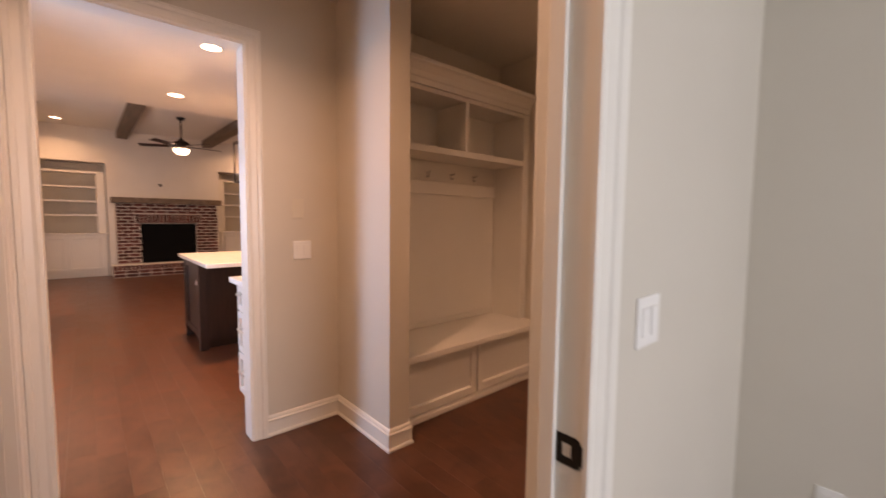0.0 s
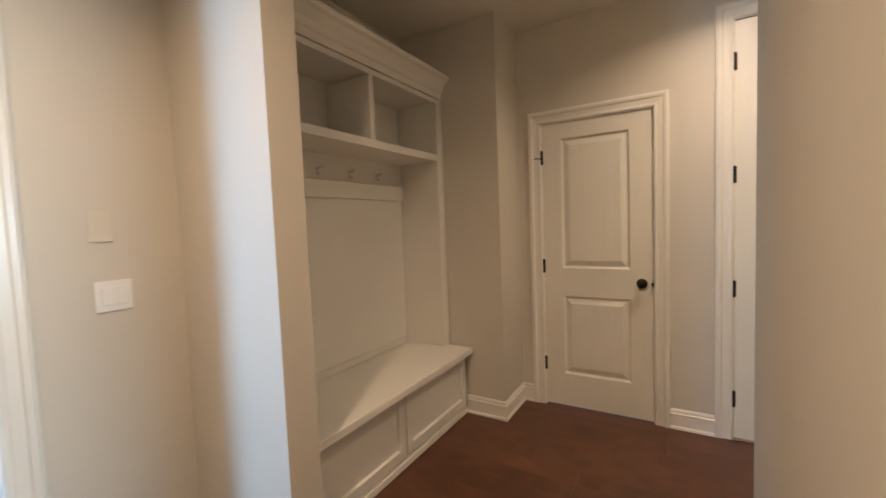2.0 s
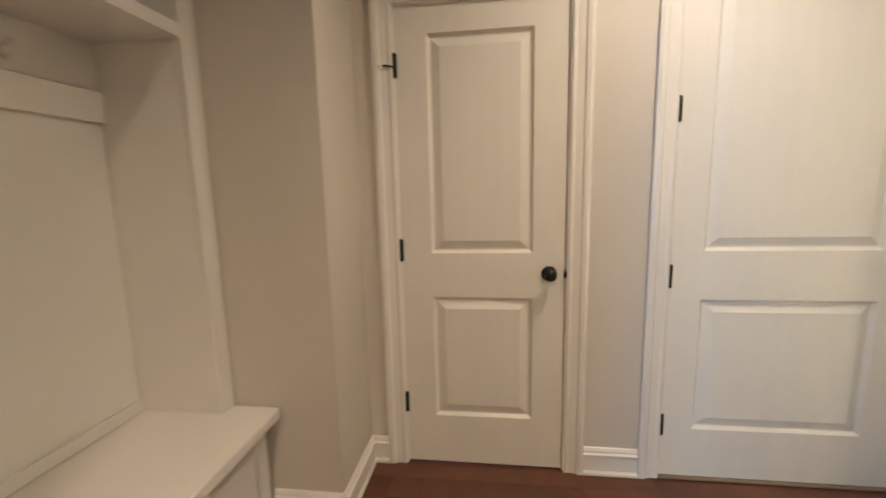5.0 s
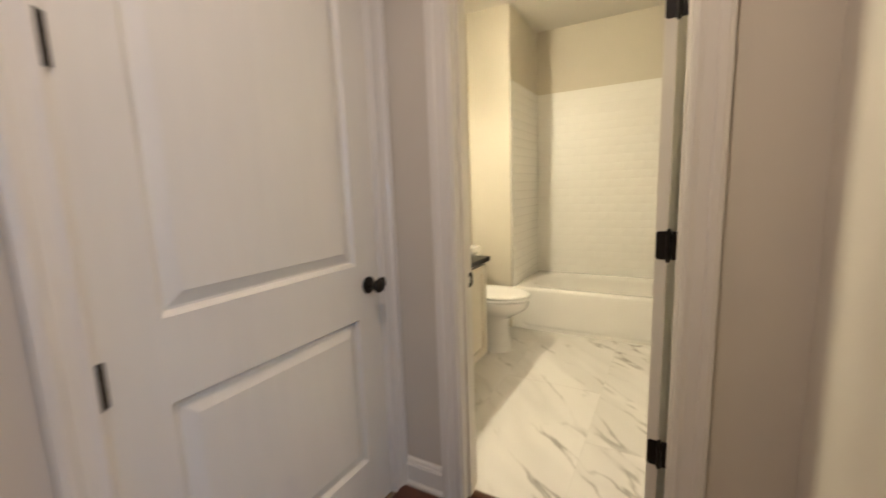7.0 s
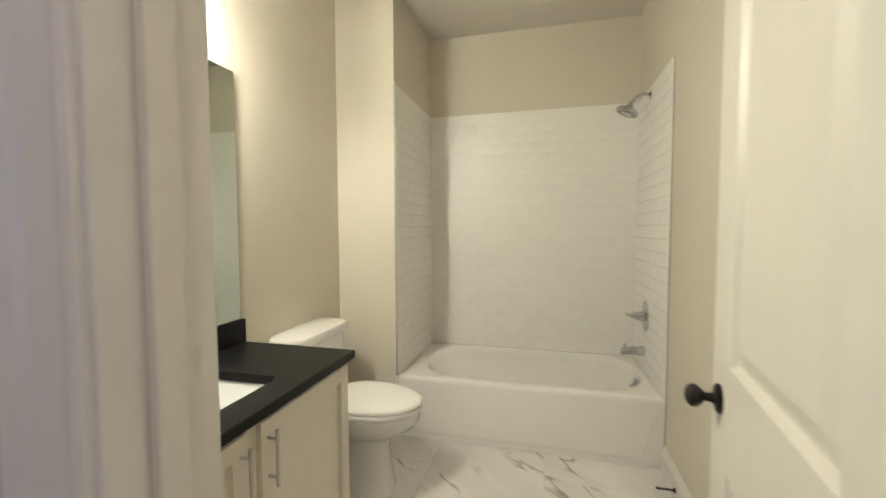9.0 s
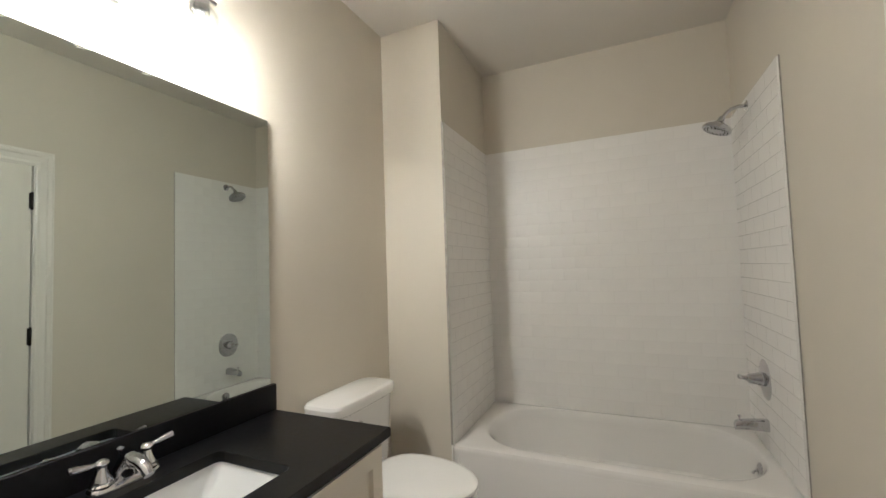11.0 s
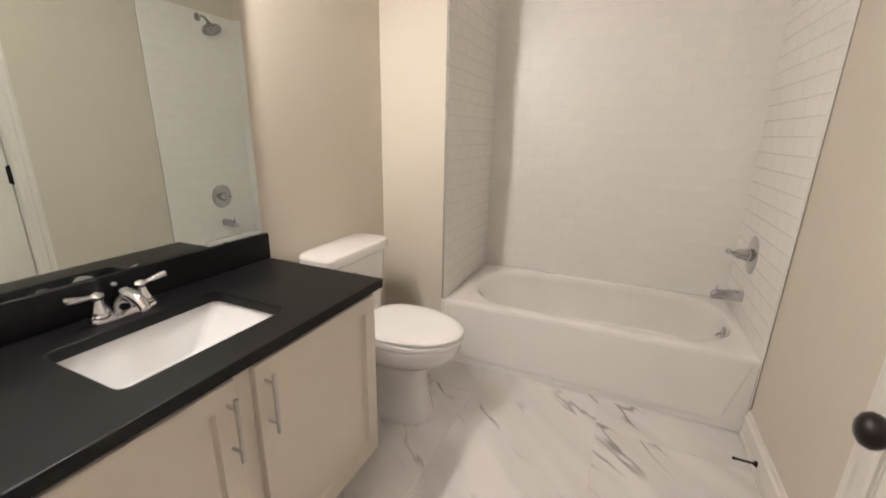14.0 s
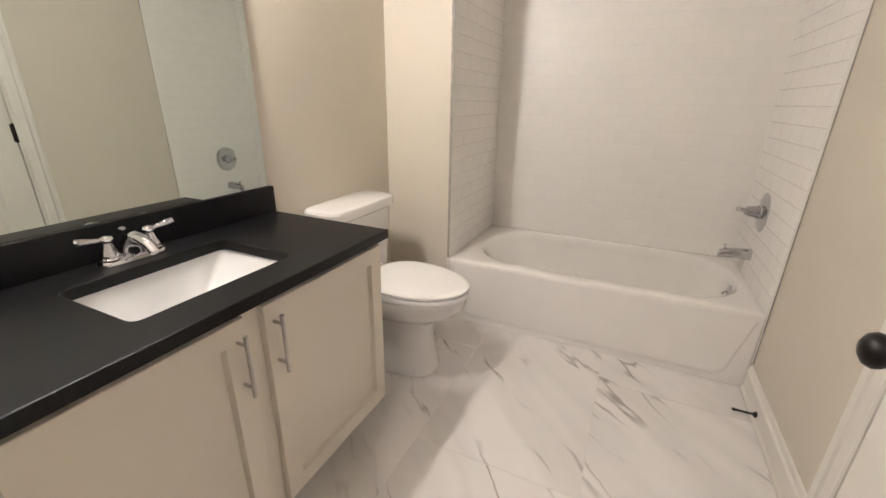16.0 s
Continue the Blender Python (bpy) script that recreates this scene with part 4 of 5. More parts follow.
loft(sink, [rounded(SX0 - g - 0.02, SX1 + g + 0.02, SY0 - g - 0.02, SY1 + g + 0.02, 0.7865, 0.03), rounded(SX0 - g, SX1 + g, SY0 - g, SY1 + g, 0.7865, 0.024), rounded(SX0 - g + 0.004, SX1 + g - 0.004, SY0 - g + 0.004, SY1 + g - 0.004, 0.776, 0.026),
            rounded(SX0 + 0.010, SX1 - 0.010, SY0 + 0.085, SY1 - 0.020, 0.672, 0.020), rounded(SX0 + 0.018, SX1 - 0.018, SY0 + 0.100, SY1 - 0.032, 0.660, 0.020), rounded(SX0 + 0.10, SX1 - 0.10, SY0 + 0.18, SY1 - 0.14, 0.650, 0.03)], cap0=False)
part("sink", sink, SINKM, top, "white rectangular undermount sink", True).matrix_parent_inverse = t_inv
part("drain", lathe(bmesh.new(), [(0, 0.656), (0.022, 0.656), (0.022, 0.653), (0.0, 0.652)], 20, Matrix.Translation(((SX0 + SX1) / 2, (SY0 + SY1) / 2, 0))), CHROME, top, "chrome drain", True).matrix_parent_inverse = t_inv

faucet = thing("sink_faucet", 3.832, -1.318, CT + 0.0005, "chrome centerset faucet with two lever handles", "faucet")
part("base", loft(bmesh.new(), [oval(0, 0, z, ax, ay, 3.2, 32) for z, ax, ay in ((0.0, 0.030, 0.082), (0.010, 0.030, 0.082), (0.016, 0.026, 0.078), (0.020, 0.018, 0.070))]), CHROME, faucet, smooth=True)
part("spout", tube(bmesh.new(), [(0.005, 0, 0.015), (0.0, 0, 0.035), (-0.012, 0, 0.055), (-0.035, 0, 0.066), (-0.065, 0, 0.063), (-0.090, 0, 0.050), (-0.104, 0, 0.036)], [0.027, 0.026, 0.023, 0.019, 0.016, 0.014, 0.012], 18), CHROME, faucet, smooth=True)
part("lift_rod", lathe(bmesh.new(), [(0.0, 0.0), (0.003, 0.0), (0.003, 0.058), (0.005, 0.062), (0.0095, 0.068), (0.0095, 0.073), (0.004, 0.076), (0, 0.077)], 12, Matrix.Translation((0.022, 0, 0.012))), CHROME, faucet, smooth=True)
for s in (-1, 1):
    hb = part("handle", lathe(bmesh.new(), [(0, 0.015), (0.026, 0.015), (0.027, 0.020), (0.023, 0.024), (0.023, 0.030), (0.020, 0.036), (0.0135, 0.052), (0.0115, 0.062), (0.0155, 0.066), (0.0165, 0.072), (0.013, 0.078), (0.006, 0.081), (0, 0.082)], 20, Matrix.Translation((0, s * 0.052, 0))), CHROME, faucet, smooth=True)
    part("lever", tube(bmesh.new(), [(0, s * 0.052, 0.072), (0, s * 0.072, 0.073), (-0.003, s * 0.084, 0.075), (-0.004, s * 0.106, 0.079), (-0.005, s * 0.118, 0.081), (-0.005, s * 0.122, 0.081)], [0.006, 0.006, 0.0075, 0.0095, 0.0095, 0.005], 10), CHROME, hb, smooth=True)

mirror = thing("wall_mirror", 3.900, -1.32, 1.445, "large frameless wall mirror above the vanity", "mirror", rz=0.55)
part("backing", boxes((-0.006, 0.0, -0.536, 0.536, -0.524, 0.524)), GROUT, mirror)
part("mirror_glass", boxes((-0.0115, -0.0065, -0.536, 0.536, -0.524, 0.524), bevel=0.0012), MIRROR, mirror)

# vanity light
LYC, LZ = -1.302, 2.192
vl = thing("vanity_light", 3.905, LYC, LZ, "chrome three-lamp vanity light with clear glass shades, lit", "wall light")
part("back_plate", boxes((-0.018, 0.0, -0.105, 0.105, -0.058, 0.058), bevel=0.004, seg=2), CHROME, vl)
part("bar", tube(bmesh.new(), [(-0.138, -0.235, 0.030), (-0.138, 0.235, 0.030)], 0.0065, 12), CHROME, vl, smooth=True)
for s in (-0.075, 0.075):
    part("arm", tube(bmesh.new(), [(-0.010, s, 0.0), (-0.09, s, 0.002), (-0.124, s, 0.022), (-0.138, s, 0.030)], 0.005, 8), CHROME, vl, smooth=True)
for s in (-0.181, 0.0, 0.181):
    so = part("socket", lathe(bmesh.new(), [(0, 0.060), (0.004, 0.060), (0.004, 0.022), (0.012, 0.018), (0.013, 0.002), (0.026, -0.004), (0.028, -0.012), (0.028, -0.040), (0.022, -0.046), (0.0, -0.046)], 20, Matrix.Translation((-0.138, s, 0.015))), CHROME, vl, smooth=True)
    part("bulb_base", lathe(bmesh.new(), [(0.0, -0.031), (0.013, -0.032), (0.015, -0.050), (0.0225, -0.064), (0.025, -0.070), (0.0, -0.070)], 16, Matrix.Translation((-0.138, s, 0.0))), PLATE, vl, "white plastic bulb base", True)
    part("bulb", lathe(bmesh.new(), [(0.0, -0.0705), (0.0255, -0.0705), (0.030, -0.084), (0.030, -0.092), (0.026, -0.108), (0.014, -0.119), (0.0, -0.122)], 16, Matrix.Translation((-0.138, s, 0.0))), BULB, vl, "glowing white bulb", True)
    sh = bmesh.new()
    lathe(sh, [(0.029, -0.028), (0.044, -0.034), (0.052, -0.048), (0.054, -0.100), (0.050, -0.150), (0.046, -0.168), (0.0435, -0.168), (0.0475, -0.150), (0.0515, -0.100), (0.0495, -0.050), (0.042, -0.037), (0.029, -0.031)], 28, Matrix.Translation((-0.138, s, 0.015)))
    so2 = part("glass_shade", sh, GLASS, vl, "clear glass shade", True)
    so2.visible_shadow = False

vent = thing("ceiling_vent", 3.185, -2.30, BH, "white square exhaust fan grille on the ceiling", "ceiling vent")
part("frame", boxes((-0.14, 0.14, -0.14, 0.14, -0.004, 0.0), (-0.14, -0.115, -0.14, 0.14, -0.014, -0.004), (0.115, 0.14, -0.14, 0.14, -0.014, -0.004), (-0.115, 0.115, -0.14, -0.115, -0.014, -0.004), (-0.115, 0.115, 0.115, 0.14, -0.014, -0.004)), PLATE, vent)
part("backing", boxes((-0.114, 0.114, -0.114, 0.114, -0.006, -0.0041)), DARKGAP, vent)
for k in range(6):
    o = 0.108 - 0.017 * k
    i = o - 0.009
    part("slat", boxes((-o, o, i, o, -0.013, -0.0065), (-o, o, -o, -i, -0.013, -0.0065), (-o, -i, -i, i, -0.013, -0.0065), (i, o, -i, i, -0.013, -0.0065)), PLATE, vent)
stop = thing("door_stop", 2.0, -2.50, 0.042, "black spring door stop on the baseboard", "door stop")
part("base", lathe(bmesh.new(), [(0, 0), (0.013, 0), (0.012, 0.005), (0.007, 0.012), (0, 0.012)], 16, spun((0, 0, 0), (1, 0, 0))), BLACK, stop, smooth=True)
sb = bmesh.new()
lathe(sb, [(0, 0.010)] + [(0.0042 + 0.0012 * (k % 2), 0.011 + 0.0022 * k) for k in range(28)] + [(0.006, 0.074), (0.006, 0.084), (0, 0.085)], 10, spun((0, 0, 0), (1, 0, 0)))
part("spring", sb, BLACK, stop, smooth=True)


# ---- living room and kitchen ----
def window(name, y0, y1):
    w = thing(name, -1.11, (y0 + y1) / 2, 0.5, "white double-hung window in daylight", "window", "", "structure")
    hw, hh = (y1 - y0) / 2, 1.75
    part("window_frame", boxes((-0.05, 0.05, -hw, -hw + 0.045, 0, hh), (-0.05, 0.05, hw - 0.045, hw, 0, hh), (-0.05, 0.05, -hw + 0.045, hw - 0.045, 0, 0.045), (-0.05, 0.05, -hw + 0.045, hw - 0.045, hh - 0.045, hh), bevel=0.002), TRIM, w)
    part("window_sill", boxes((0.055, 0.12, -hw - 0.06, hw + 0.06, -0.03, 0.0), bevel=0.004), TRIM, w)
    part("meeting_rail", boxes((-0.02, 0.03, -hw + 0.045, hw - 0.045, hh / 2 - 0.025, hh / 2 + 0.025), bevel=0.002), TRIM, w)
    for lo, hi, x in ((0.045, hh / 2 - 0.025, 0.012), (hh / 2 + 0.025, hh - 0.045, -0.012)):
        p = part("pane", boxes((x - 0.002, x + 0.002, -hw + 0.045, hw - 0.045, lo, hi)), GLASS, w)
        p.visible_shadow = False
    part("window_casing", boxes((0.0605, 0.078, -hw - 0.045, -hw + 0.01, -0.03 + 0.031, hh + 0.07), (0.0605, 0.078, hw - 0.01, hw + 0.045, 0.001, hh + 0.07), (0.0605, 0.078, -hw + 0.01, hw - 0.01, hh - 0.01, hh + 0.07)), TRIM, w)
    return w


for k, (y0, y1) in enumerate(((3.05, 3.60), (6.62, 7.47), (7.57, 8.42), (8.52, 9.37))):
    window("window_%d" % (k + 1), y0, y1)


def bookcase():
    b = thing("bookcase", -0.295, 11.70, 0, "white built-in bookcase with empty shelves over a cabinet", "bookcase", "built-in bookcases")
    part("cabinet_body", boxes((-0.675, 0.675, 0.002, 0.49, 0.10, 0.925), (-0.675, 0.675, 0.03, 0.49, 0.002, 0.0995)), TRIM, b)
    part("counter", boxes((-0.688, 0.688, -0.03, 0.49, 0.926, 0.962), bevel=0.004), TRIM, b)
    for x0, x1 in ((-0.60, -0.01), (0.01, 0.60)):
        part("cabinet_door", shaker(bmesh.new(), x0, x1, 0.15, 0.90, -0.018, 0.0015), TRIM, b)
    part("back", boxes((-0.675, 0.675, 0.470, 0.49, 0.963, 2.51)), PAINT, b)
    for x0, x1 in ((-0.675, -0.53), (0.53, 0.675)):
        part("side", boxes((x0, x1, 0.15, 0.4695, 0.963, 2.28), bevel=0.002), TRIM, b)
    part("top", boxes((-0.675, 0.675, 0.15, 0.4695, 2.281, 2.33), bevel=0.002), TRIM, b)
    for z in (1.36, 1.67, 1.98):
        part("shelf", boxes((-0.529, 0.529, 0.16, 0.4695, z - 0.02, z + 0.02), bevel=0.002), TRIM, b)
    return b


case = bookcase()
copy_thing(case, pose(3.345, 11.70, 0))

fire = thing("fireplace", 1.54, 11.45, 0, "red-brown brick fireplace with a raised hearth and black firebox", "fireplace")
f_inv = fire.matrix_world.inverted()


def fpart(name, bm, mat, label=""):
    ob = part(name, bm, mat, fire, label)
    ob.matrix_parent_inverse = f_inv
    return ob


fpart("mortar_face", boxes((0.53, 0.97, 11.458, 11.699, 0.28, 1.64), (2.08, 2.55, 11.458, 11.699, 0.28, 1.64), (0.97, 2.08, 11.458, 11.699, 1.19, 1.64)), MORTAR)
fpart("hearth_core", boxes((0.428, 2.652, 11.118, 11.4575, 0.002, 0.272)), MORTAR)
fpart("firebox", boxes((0.97, 2.08, 11.99, 12.05, 0.20, 1.30), (0.951, 0.9695, 11.50, 11.99, 0.28, 1.17), (2.0305, 2.0495, 11.50, 11.99, 0.28, 1.169), (0.97, 2.03, 11.47, 11.985, 0.274, 0.2795)), SOOT, "black firebox")
fpart("fire_screen", boxes((0.971, 2.079, 11.52, 11.53, 0.29, 0.36), (0.971, 2.079, 11.52, 11.53, 1.10, 1.17), (0.971, 1.02, 11.52, 11.53, 0.36, 1.10), (2.03, 2.079, 11.52, 11.53, 0.36, 1.10), (1.02, 2.03, 11.53, 11.534, 0.36, 1.10)), SOOT, "black metal firebox front")
mantel = thing("mantel_beam", 1.54, 11.5, 1.642, "weathered grey-brown wooden mantel beam", "mantel")
part("beam", boxes((-1.08, 1.08, -0.20, 0.199, 0.0, 0.125), bevel=0.008), BEAMW, mantel)
tvp = thing("cable_plate", 1.40, 11.699, 2.09, "dark cable outlet on the wall above the mantel", "outlet")
part("plate", boxes((-0.05, 0.05, -0.008, 0.0, -0.05, 0.05), bevel=0.003), PLATE, tvp)
part("opening", boxes((-0.03, 0.03, -0.012, -0.0081, -0.03, 0.03)), SOOT, tvp)
for x in (-0.97, 0.72, 2.40, 4.05):
    bmn = thing("ceiling_beam", x, 9.0, 3.09, "rough brown wooden ceiling beam", "ceiling beam", "ceiling beams")
    part("timber", boxes((-0.10 if x > -0.9 else -0.078, 0.10, -2.678, 2.698, 0.0, 0.169), bevel=0.008), BEAMW, bmn)
cv = thing("ceiling_vent", -0.62, 9.7, 3.26, "white ceiling air vent", "ceiling vent")
part("frame", boxes((-0.16, 0.16, -0.10, 0.10, -0.008, 0.0), bevel=0.002), PLATE, cv)
for k in range(5):
    part("slat", boxes((-0.13, 0.13, -0.075 + 0.034 * k, -0.055 + 0.034 * k, -0.014, -0.0081)), GROUT, cv)

fan = thing("ceiling_fan", 1.48, 9.3, 3.26, "dark bronze five-blade ceiling fan with a lit glass bowl", "ceiling fan")
part("canopy", lathe(bmesh.new(), [(0, 0), (0.07, 0), (0.068, -0.02), (0.045, -0.05), (0.016, -0.06), (0, -0.06)], 24), BLACK, fan, smooth=True)
part("downrod", lathe(bmesh.new(), [(0, -0.055), (0.014, -0.055), (0.014, -0.42), (0, -0.42)], 12), BLACK, fan, smooth=True)
part("motor", lathe(bmesh.new(), [(0, -0.40), (0.03, -0.40), (0.06, -0.44), (0.13, -0.47), (0.15, -0.52), (0.14, -0.57), (0.10, -0.60), (0, -0.60)], 28), BLACK, fan, smooth=True)
part("light_bowl", lathe(bmesh.new(), [(0.0, -0.601), (0.13, -0.601), (0.135, -0.62), (0.12, -0.665), (0.075, -0.70), (0, -0.712)], 28), FANL, fan, "glowing glass bowl", True)
for k in range(5):
    a = radians(8 + 72 * k)
    bm = boxes((0.22, 0.72, -0.065, 0.065, -0.004, 0.004), bevel=0.003)
    bmesh.ops.rotate(bm, verts=bm.verts, matrix=Matrix.Rotation(radians(12), 3, "X"))
    bl = part("blade", bm, DARKW, fan, "dark wooden blade")
    bl.matrix_local = Matrix.Translation((0, 0, -0.545)) @ Matrix.Rotation(a, 4, "Z")
    part("blade_arm", boxes((0.12, 0.26, -0.018, 0.018, -0.006, 0.006), bevel=0.002), BLACK, bl)
part("pull_chain", tube(bmesh.new(), [(0.06, 0.03, -0.60), (0.06, 0.03, -0.86)], 0.003, 6), NICKEL, fan)

island = thing("kitchen_island", 0.79, 4.66, 0, "espresso wooden kitchen island with a white stone top", "kitchen island")
i_inv = island.matrix_world.inverted()
for nm, bm, mt in (("counter", boxes((0.785, 1.95, 3.95, 5.37, 0.892, 0.930), bevel=0.004), QUARTZ), ("body", boxes((0.845, 1.90, 4.50, 5.29, 0.095, 0.8915)), DARKW), ("toe_kick", boxes((0.90, 1.85, 4.56, 5.23, 0.002, 0.0945)), DARKW)):
    part(nm, bm, mt, island).matrix_parent_inverse = i_inv
for y0 in (4.495, 5.225):
    part("corner_post", boxes((0.822, 0.90, y0, y0 + 0.07, 0.002, 0.8912), bevel=0.004), DARKW, island).matrix_parent_inverse = i_inv
bm = shaker(bmesh.new(), 4.58, 5.21, 0.12, 0.87, 0.828, 0.8445)
for v in bm.verts:
    v.co = (v.co.y, v.co.x, v.co.z)
part("side_panel", bm, DARKW, island).matrix_parent_inverse = i_inv
part("outlet", boxes((0.820, 0.8275, 4.60, 4.63, 0.66, 0.70)), PLATE, island, "small white outlet").matrix_parent_inverse = i_inv

PX, PY, PZ = 1.372, 4.66, 1.72
pendant = thing("pendant_lantern", PX, PY, 2.74, "dark metal lantern pendant over the kitchen island, lit", "pendant light")
p_inv = Matrix.Translation((-PX, -PY, -2.74))
frame_parts = [("canopy", lathe(bmesh.new(), [(0, 2.739), (0.06, 2.739), (0.058, 2.722), (0.02, 2.712), (0, 2.712)], 20, Matrix.Translation((PX, PY, 0))), True),
               ("stem", lathe(bmesh.new(), [(0, 2.713), (0.006, 2.713), (0.006, PZ + 0.50), (0, PZ + 0.50)], 10, Matrix.Translation((PX, PY, 0))), True),
               ("top_cap", loft(bmesh.new(), [[(PX + a * w, PY + b * w, z) for a, b in ((-1, -1), (1, -1), (1, 1), (-1, 1))] for w, z in ((0.13, PZ + 0.42), (0.13, PZ + 0.435), (0.03, PZ + 0.50), (0.012, PZ + 0.51))]), False)]
for a, b in ((-1, -1), (1, -1), (1, 1), (-1, 1)):
    frame_parts.append(("corner_bar", boxes((PX + a * 0.12 - 0.008, PX + a * 0.12 + 0.008, PY + b * 0.12 - 0.008, PY + b * 0.12 + 0.008, PZ + 0.016, PZ + 0.419), bevel=0.002), False))
frame_parts.append(("bottom_frame", boxes((PX - 0.128, PX + 0.128, PY - 0.128, PY - 0.112, PZ, PZ + 0.0155), (PX - 0.128, PX + 0.128, PY + 0.112, PY + 0.128, PZ, PZ + 0.0155), (PX - 0.128, PX - 0.112, PY - 0.112, PY + 0.112, PZ, PZ + 0.0155), (PX + 0.112, PX + 0.128, PY - 0.112, PY + 0.112, PZ, PZ + 0.0155)), False))
for nm, bm, soft in frame_parts:
    part(nm, bm, BLACK, pendant, smooth=soft).matrix_parent_inverse = p_inv
part("bulb", lathe(bmesh.new(), [(0, PZ + 0.30), (0.012, PZ + 0.295), (0.026, PZ + 0.26), (0.030, PZ + 0.235), (0.022, PZ + 0.21), (0, PZ + 0.20)], 16, Matrix.Translation((PX, PY, 0))), PENDANT, pendant, "glowing warm bulb", True).matrix_parent_inverse = p_inv
part("socket", lathe(bmesh.new(), [(0, PZ + 0.42), (0.014, PZ + 0.42), (0.014, PZ + 0.3005), (0, PZ + 0.3005)], 12, Matrix.Translation((PX, PY, 0))), BLACK, pendant, smooth=True).matrix_parent_inverse = p_inv

base = thing("base_cabinet", 0.80, 3.0, 0, "white kitchen base cabinet with a white stone top", "base cabinet")
b_inv = base.matrix_world.inverted()
for nm, bm, mt in (("body", boxes((0.80, 1.40, 2.58, 3.00, 0.10, 0.8915)), TRIM), ("toe_kick", boxes((0.86, 1.40, 2.58, 2.98, 0.002, 0.0995)), TRIM), ("counter", boxes((0.742, 1.41, 2.572, 3.03, 0.892, 0.930), bevel=0.004), QUARTZ)):
    part(nm, bm, mt, base).matrix_parent_inverse = b_inv
for z0, z1 in ((0.70, 0.875), (0.41, 0.69), (0.115, 0.40)):
    bm = shaker(bmesh.new(), 2.60, 2.985, z0, z1, 0.781, 0.7995, 0.04)
    for v in bm.verts:
        v.co = (v.co.y, v.co.x, v.co.z)
    dr = part("drawer_front", bm, TRIM, base)
    dr.matrix_parent_inverse = b_inv
    pl = bmesh.new()
    zc = (z0 + z1) / 2 + 0.04
    tube(pl, [(0.745, 2.71, zc), (0.745, 2.87, zc)], 0.005, 8)
    for yy in (2.73, 2.85):
        tube(pl, [(0.782, yy, zc), (0.745, yy, zc)], 0.004, 6)
    part("handle", pl, NICKEL, dr, "satin nickel pull")

# ---- bricks, tiles and planks ----
brick_meshes = {}


def brick(w, h, d, x, y, z, parent, mats, name="brick", chamfer=0.004):
    """A piece w wide, h high and d deep behind its face, centred at x, z, its face at y looking to -y."""
    key = (round(w, 4), round(h, 4), round(d, 3), mats.name)
    if key not in brick_meshes:
        c = chamfer
        bm = bmesh.new()
        ins = ((0.0, d), (0.0, 0.0004), (0.0004, 0.00022), (0.0009, 0.00009), (0.0017, 0.0)) if mats is TILE else ((0.0, d), (0.0, c), (c, 0.0))
        loft(bm, [[(i - w / 2, y0, i - h / 2), (w / 2 - i, y0, i - h / 2), (w / 2 - i, y0, h / 2 - i), (i - w / 2, y0, h / 2 - i)] for i, y0 in ins], cap0=False)
        bm.faces.ensure_lookup_table()
        for f in bm.faces[4:16] if mats is TILE else ():
            f.smooth, f.material_index = True, 1
        bmesh.ops.recalc_face_normals(bm, faces=bm.faces)
        me = bpy.data.meshes.new(name)
        bm.to_mesh(me)
        bm.free()
        me.materials.append(mats)
        if mats is TILE:
            me.set_sharp_from_angle(angle=radians(40))
            me.materials.append(TILE_EDGE)
        brick_meshes[key] = me
    ob = new(name, brick_meshes[key])
    ob.parent = parent
    return ob


def fbrick(w, h, x, y, z):
    ob = brick(w, h, 0.02, x, y, z, fire, BRICKM)
    ob.matrix_world = pose(x, y + random.uniform(-0.002, 0.002), z)
    ob.matrix_parent_inverse = f_inv
    ob.matrix_basis = pose(x, y + random.uniform(-0.002, 0.002), z)
    return ob


BP = 0.0756
for r in range(18):
    z = 0.28 + BP * (r + 0.5)
    spans = [(0.53, 2.55)] if z > 1.41 else [(0.53, 0.97), (2.08, 2.55)] if z < 1.19 else [(0.53, 0.88), (2.17, 2.55)]
    for s0, s1 in spans:
        x = s0 - (0.105 if r % 2 else 0.0)
        while x < s1 - 0.02:
            a, b = max(x, s0), min(x + 0.21, s1)
            if b - a > 0.03:
                fbrick(round(b - a - 0.016, 2), 0.060, (a + b) / 2, 11.448, z)
            x += 0.21
for k in range(17):
    fbrick(0.063, 0.200, 0.88 + 0.0759 * (k + 0.5), 11.446, 1.298)
for k in range(10):
    fbrick(0.205, 0.064, 0.43 + 0.2222 * (k + 0.5), 11.108, 0.045)
    fbrick(0.205, 0.064, 0.43 + 0.2222 * (k + 0.5), 11.108, 0.122)
for k in range(29):
    fbrick(0.064, 0.100, 0.43 + 0.0766 * (k + 0.5), 11.104, 0.214)

TP, RP, Z0 = 0.1545, 0.0780, 0.387


def tiled(parent, length, place):
    """Running-bond wall tiles; place(s, z) gives the pose of a tile centred s along the wall."""
    for r in range(23):
        z = Z0 + RP * (r + 0.5)
        x = -TP / 2 if r % 2 else 0.0
        while x < length - 0.005:
            a, b = max(0.0, x), min(length, x + TP)
            if b - a > 0.012:
                ob = brick(round(b - a - 0.0005, 4), RP - 0.0005, 0.007, 0, 0, 0, parent, TILE, "tile", 0.0013)
                ob.matrix_basis = place((a + b) / 2, z) @ pose(0, 0, 0, random.uniform(-0.06, 0.06), 0, random.uniform(-0.05, 0.05))
            x += TP


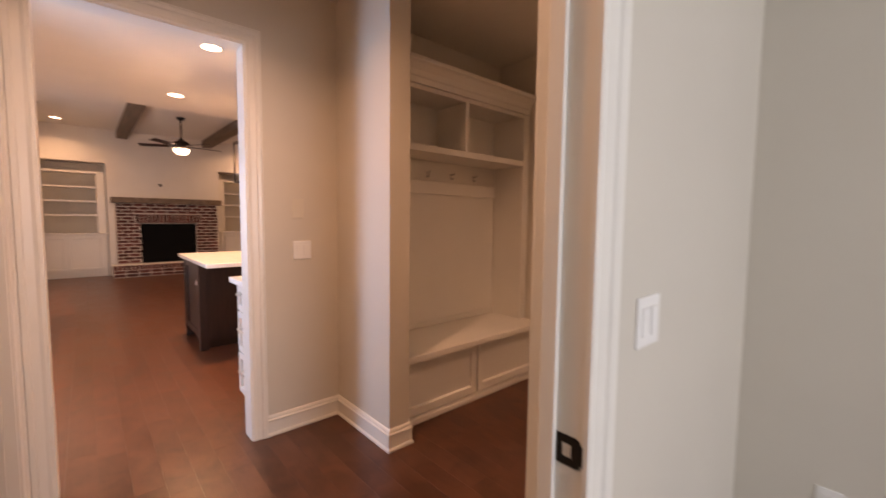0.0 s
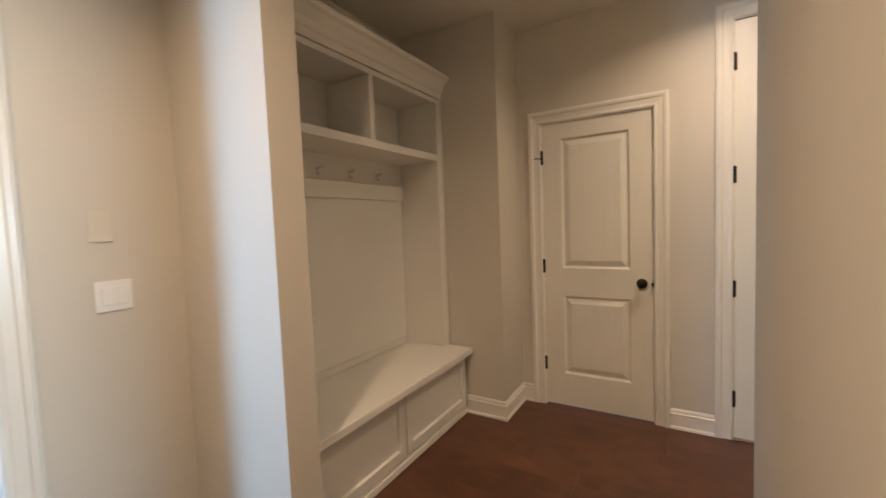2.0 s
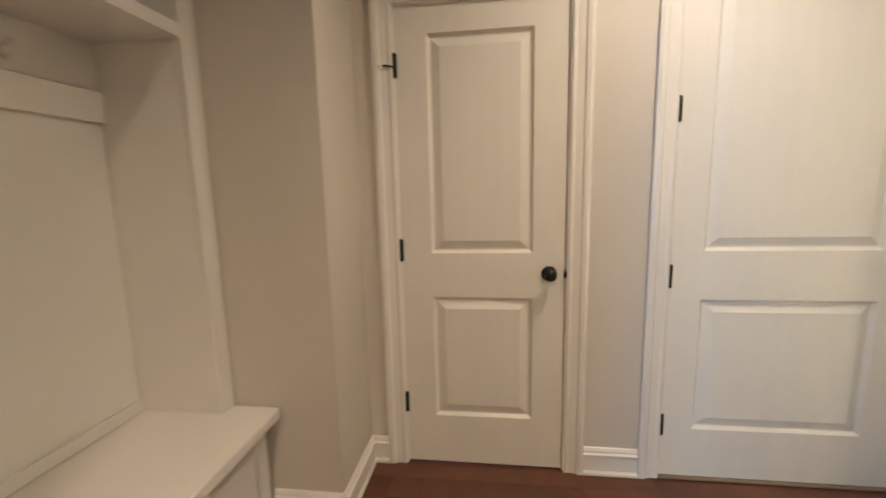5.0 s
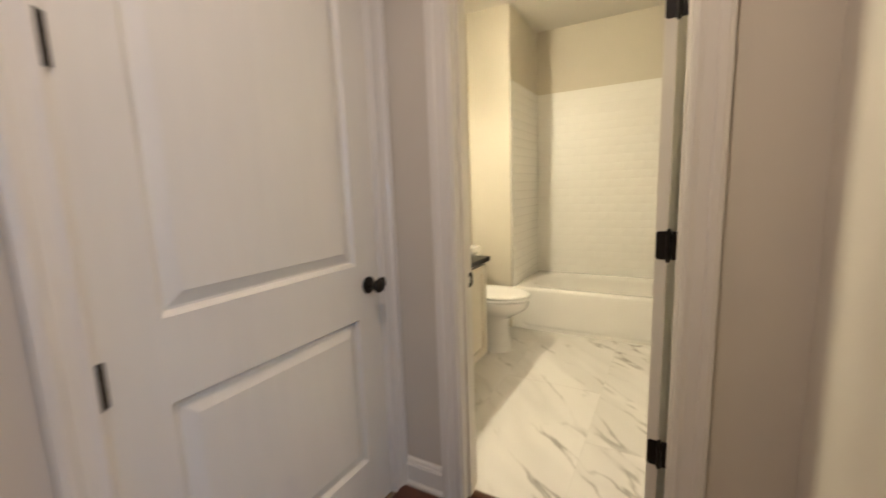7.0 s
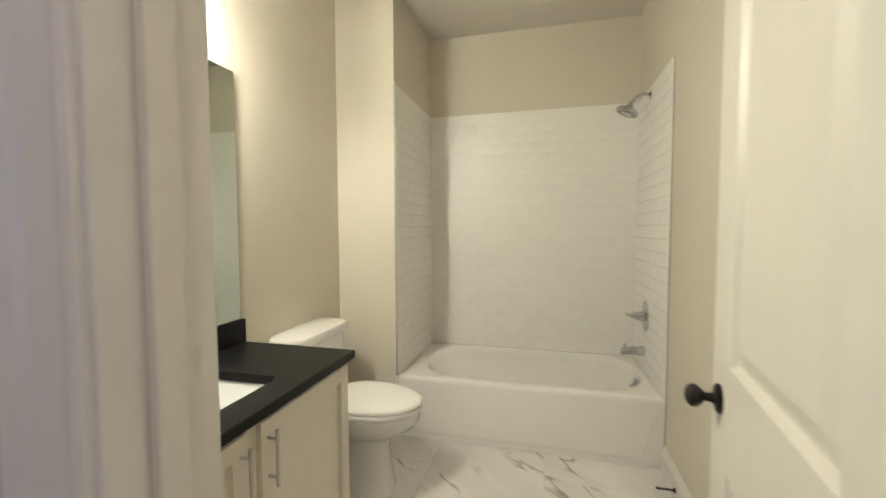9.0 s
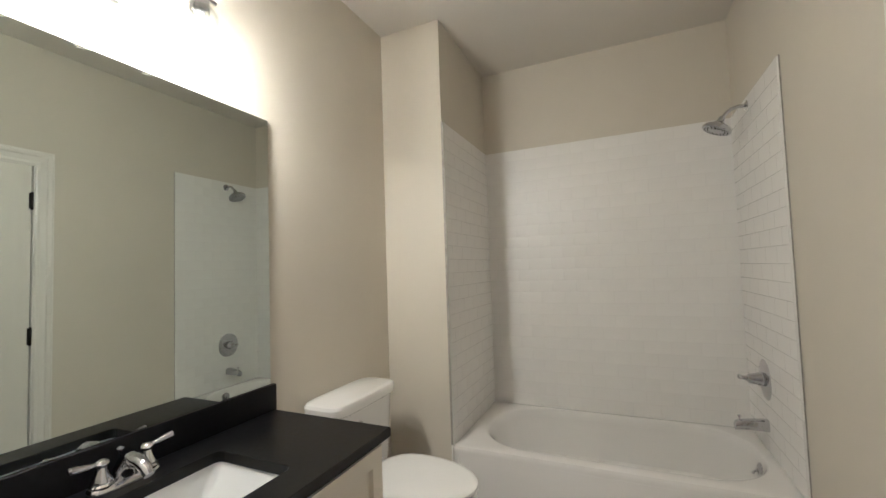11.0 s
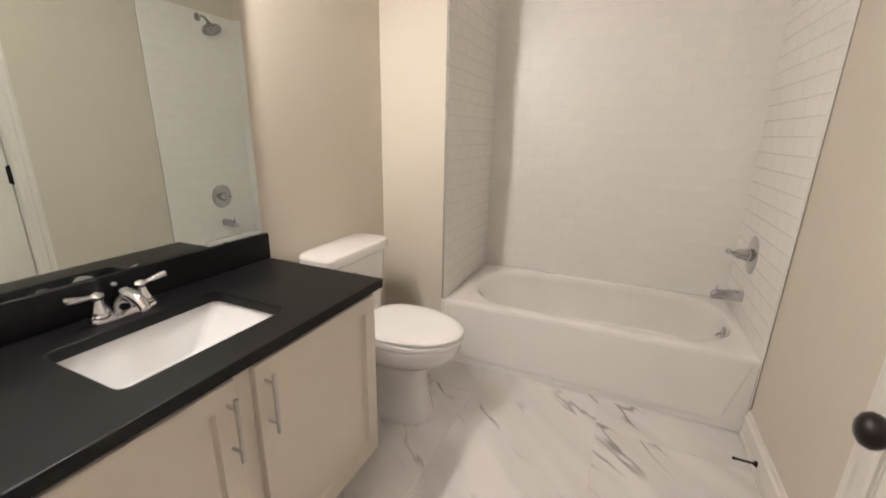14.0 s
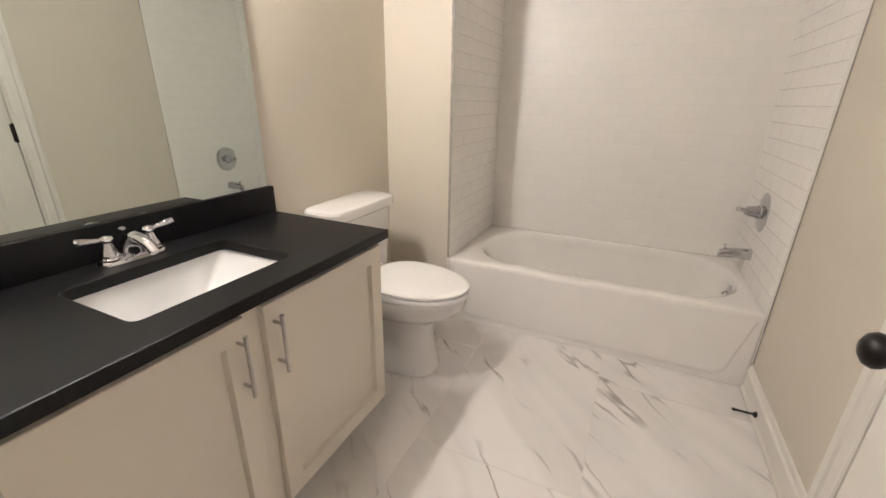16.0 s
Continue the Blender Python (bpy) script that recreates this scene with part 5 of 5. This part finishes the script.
ZT = Z0 + 23 * RP
south, east, west = (bpy.data.objects[k] for k in ("wall_bath_south", "wall_tub_east", "wall_bath_west"))
part("grout", boxes((1.986, 3.518, -3.5295, -3.51835, Z0 - 0.02, ZT)), TGROUT, south)
part("grout", boxes((3.50785, 3.5185, -3.5195, -2.741, Z0 - 0.02, ZT), (3.511, 3.5185, -2.741, -2.735, 0.002, ZT)), TGROUT, east)
part("grout", boxes((1.9855, 1.99615, -3.5195, -2.741, Z0 - 0.02, ZT), (1.9855, 1.993, -2.741, -2.735, 0.145, ZT)), TGROUT, west)
# thin dark grey strip down the outer edge of the tiling
part("tile_edge", boxes((1.9855, 1.9905, -2.7345, -2.7328, 0.145, ZT + 0.003)), EDGE, west)
part("tile_edge", boxes((3.5065, 3.5185, -2.7345, -2.7325, 0.39, ZT + 0.002)), EDGE, east)
tiled(south, 1.534, lambda s, z: pose(1.985 + s, -3.518, z, 0, 0, 180))
tiled(east, 0.777, lambda s, z: pose(3.5075, -2.741 - s, z, 0, 0, -90))
tiled(west, 0.777, lambda s, z: pose(1.9965, -2.741 - s, z, 0, 0, 90))

for x0, x1, cuts in ((1.986, 2.613, (-3.6, -2.50, -1.28, -0.71)), (2.616, 3.224, (-3.6, -3.04, -1.82, -0.71)), (3.227, 3.835, (-3.6, -2.50, -1.28, -0.71)), (3.838, 3.99, (-3.6, -3.04, -1.82, -0.71))):
    for y0, y1 in zip(cuts, cuts[1:]):
        t = mesh_object("tile", boxes((x0, x1, y0 + 0.0015, y1 - 0.0015, -0.0039, 0.0), bevel=0.0008), MARBLE)
        t.parent = bathfloor

part("threshold", boxes((2.251, 2.976, -0.735, -0.695, -0.004, 0.006), bevel=0.003), WOOD, subfloor, "dark wooden threshold strip")
part("door_sill", boxes((3.262, 3.39, -0.56, 0.355, 0.0005, 0.011), bevel=0.004), BEAMW, subfloor, "brown wooden exterior door sill")
plank_meshes = {}
rng = random.Random(7)
rest = bmesh.new()


def plank(x, y, w, n):
    if (w, n) not in plank_meshes:
        bm = boxes((-w / 2 + 0.0002, w / 2 - 0.0002, -n / 2 + 0.0002, n / 2 - 0.0002, -0.0119, 0.0), bevel=0.0003)
        bmesh.ops.recalc_face_normals(bm, faces=bm.faces)
        me = bpy.data.meshes.new("plank")
        bm.to_mesh(me)
        bm.free()
        me.materials.append(WOOD)
        plank_meshes[w, n] = me
    ob = new("plank", plank_meshes[w, n])
    ob.parent = subfloor
    ob.matrix_basis = pose(x, y, rng.uniform(-0.0002, 0.0))


PW = 0.127
k = -25
while k * PW < 5.0:
    x = k * PW
    y0 = -0.71 if x > -0.45 else (0.40 if x < -1.1 else 0.28)
    y = y0 - rng.choice((0, 0.2, 0.4, 0.6))
    end = 12.2 if x > -1.15 else 2.44
    if x > 3.33:
        y = 2.5
    while y < end:
        n = rng.choice((0.7, 0.9, 1.1, 1.3, 1.5))
        if x > -1.1 and x < 3.4 and y < 7.0:
            plank(x + PW / 2, y + n / 2, PW, n)
        else:
            box(rest, x + 0.0004, x + PW - 0.0004, y + 0.0004, y + n - 0.0004, -0.0119, -0.0002)
        y += n
    k += 1
for k in range(-24, 14):
    box(rest, k * PW + 0.0004, (k + 1) * PW - 0.0004, -3.2, -0.72 if k < 14 else -0.75, -0.0119, -0.0002)
tagged(part("plank_field", rest, WOODI, subfloor, "rows of dark hardwood planks"), kind="stuff")
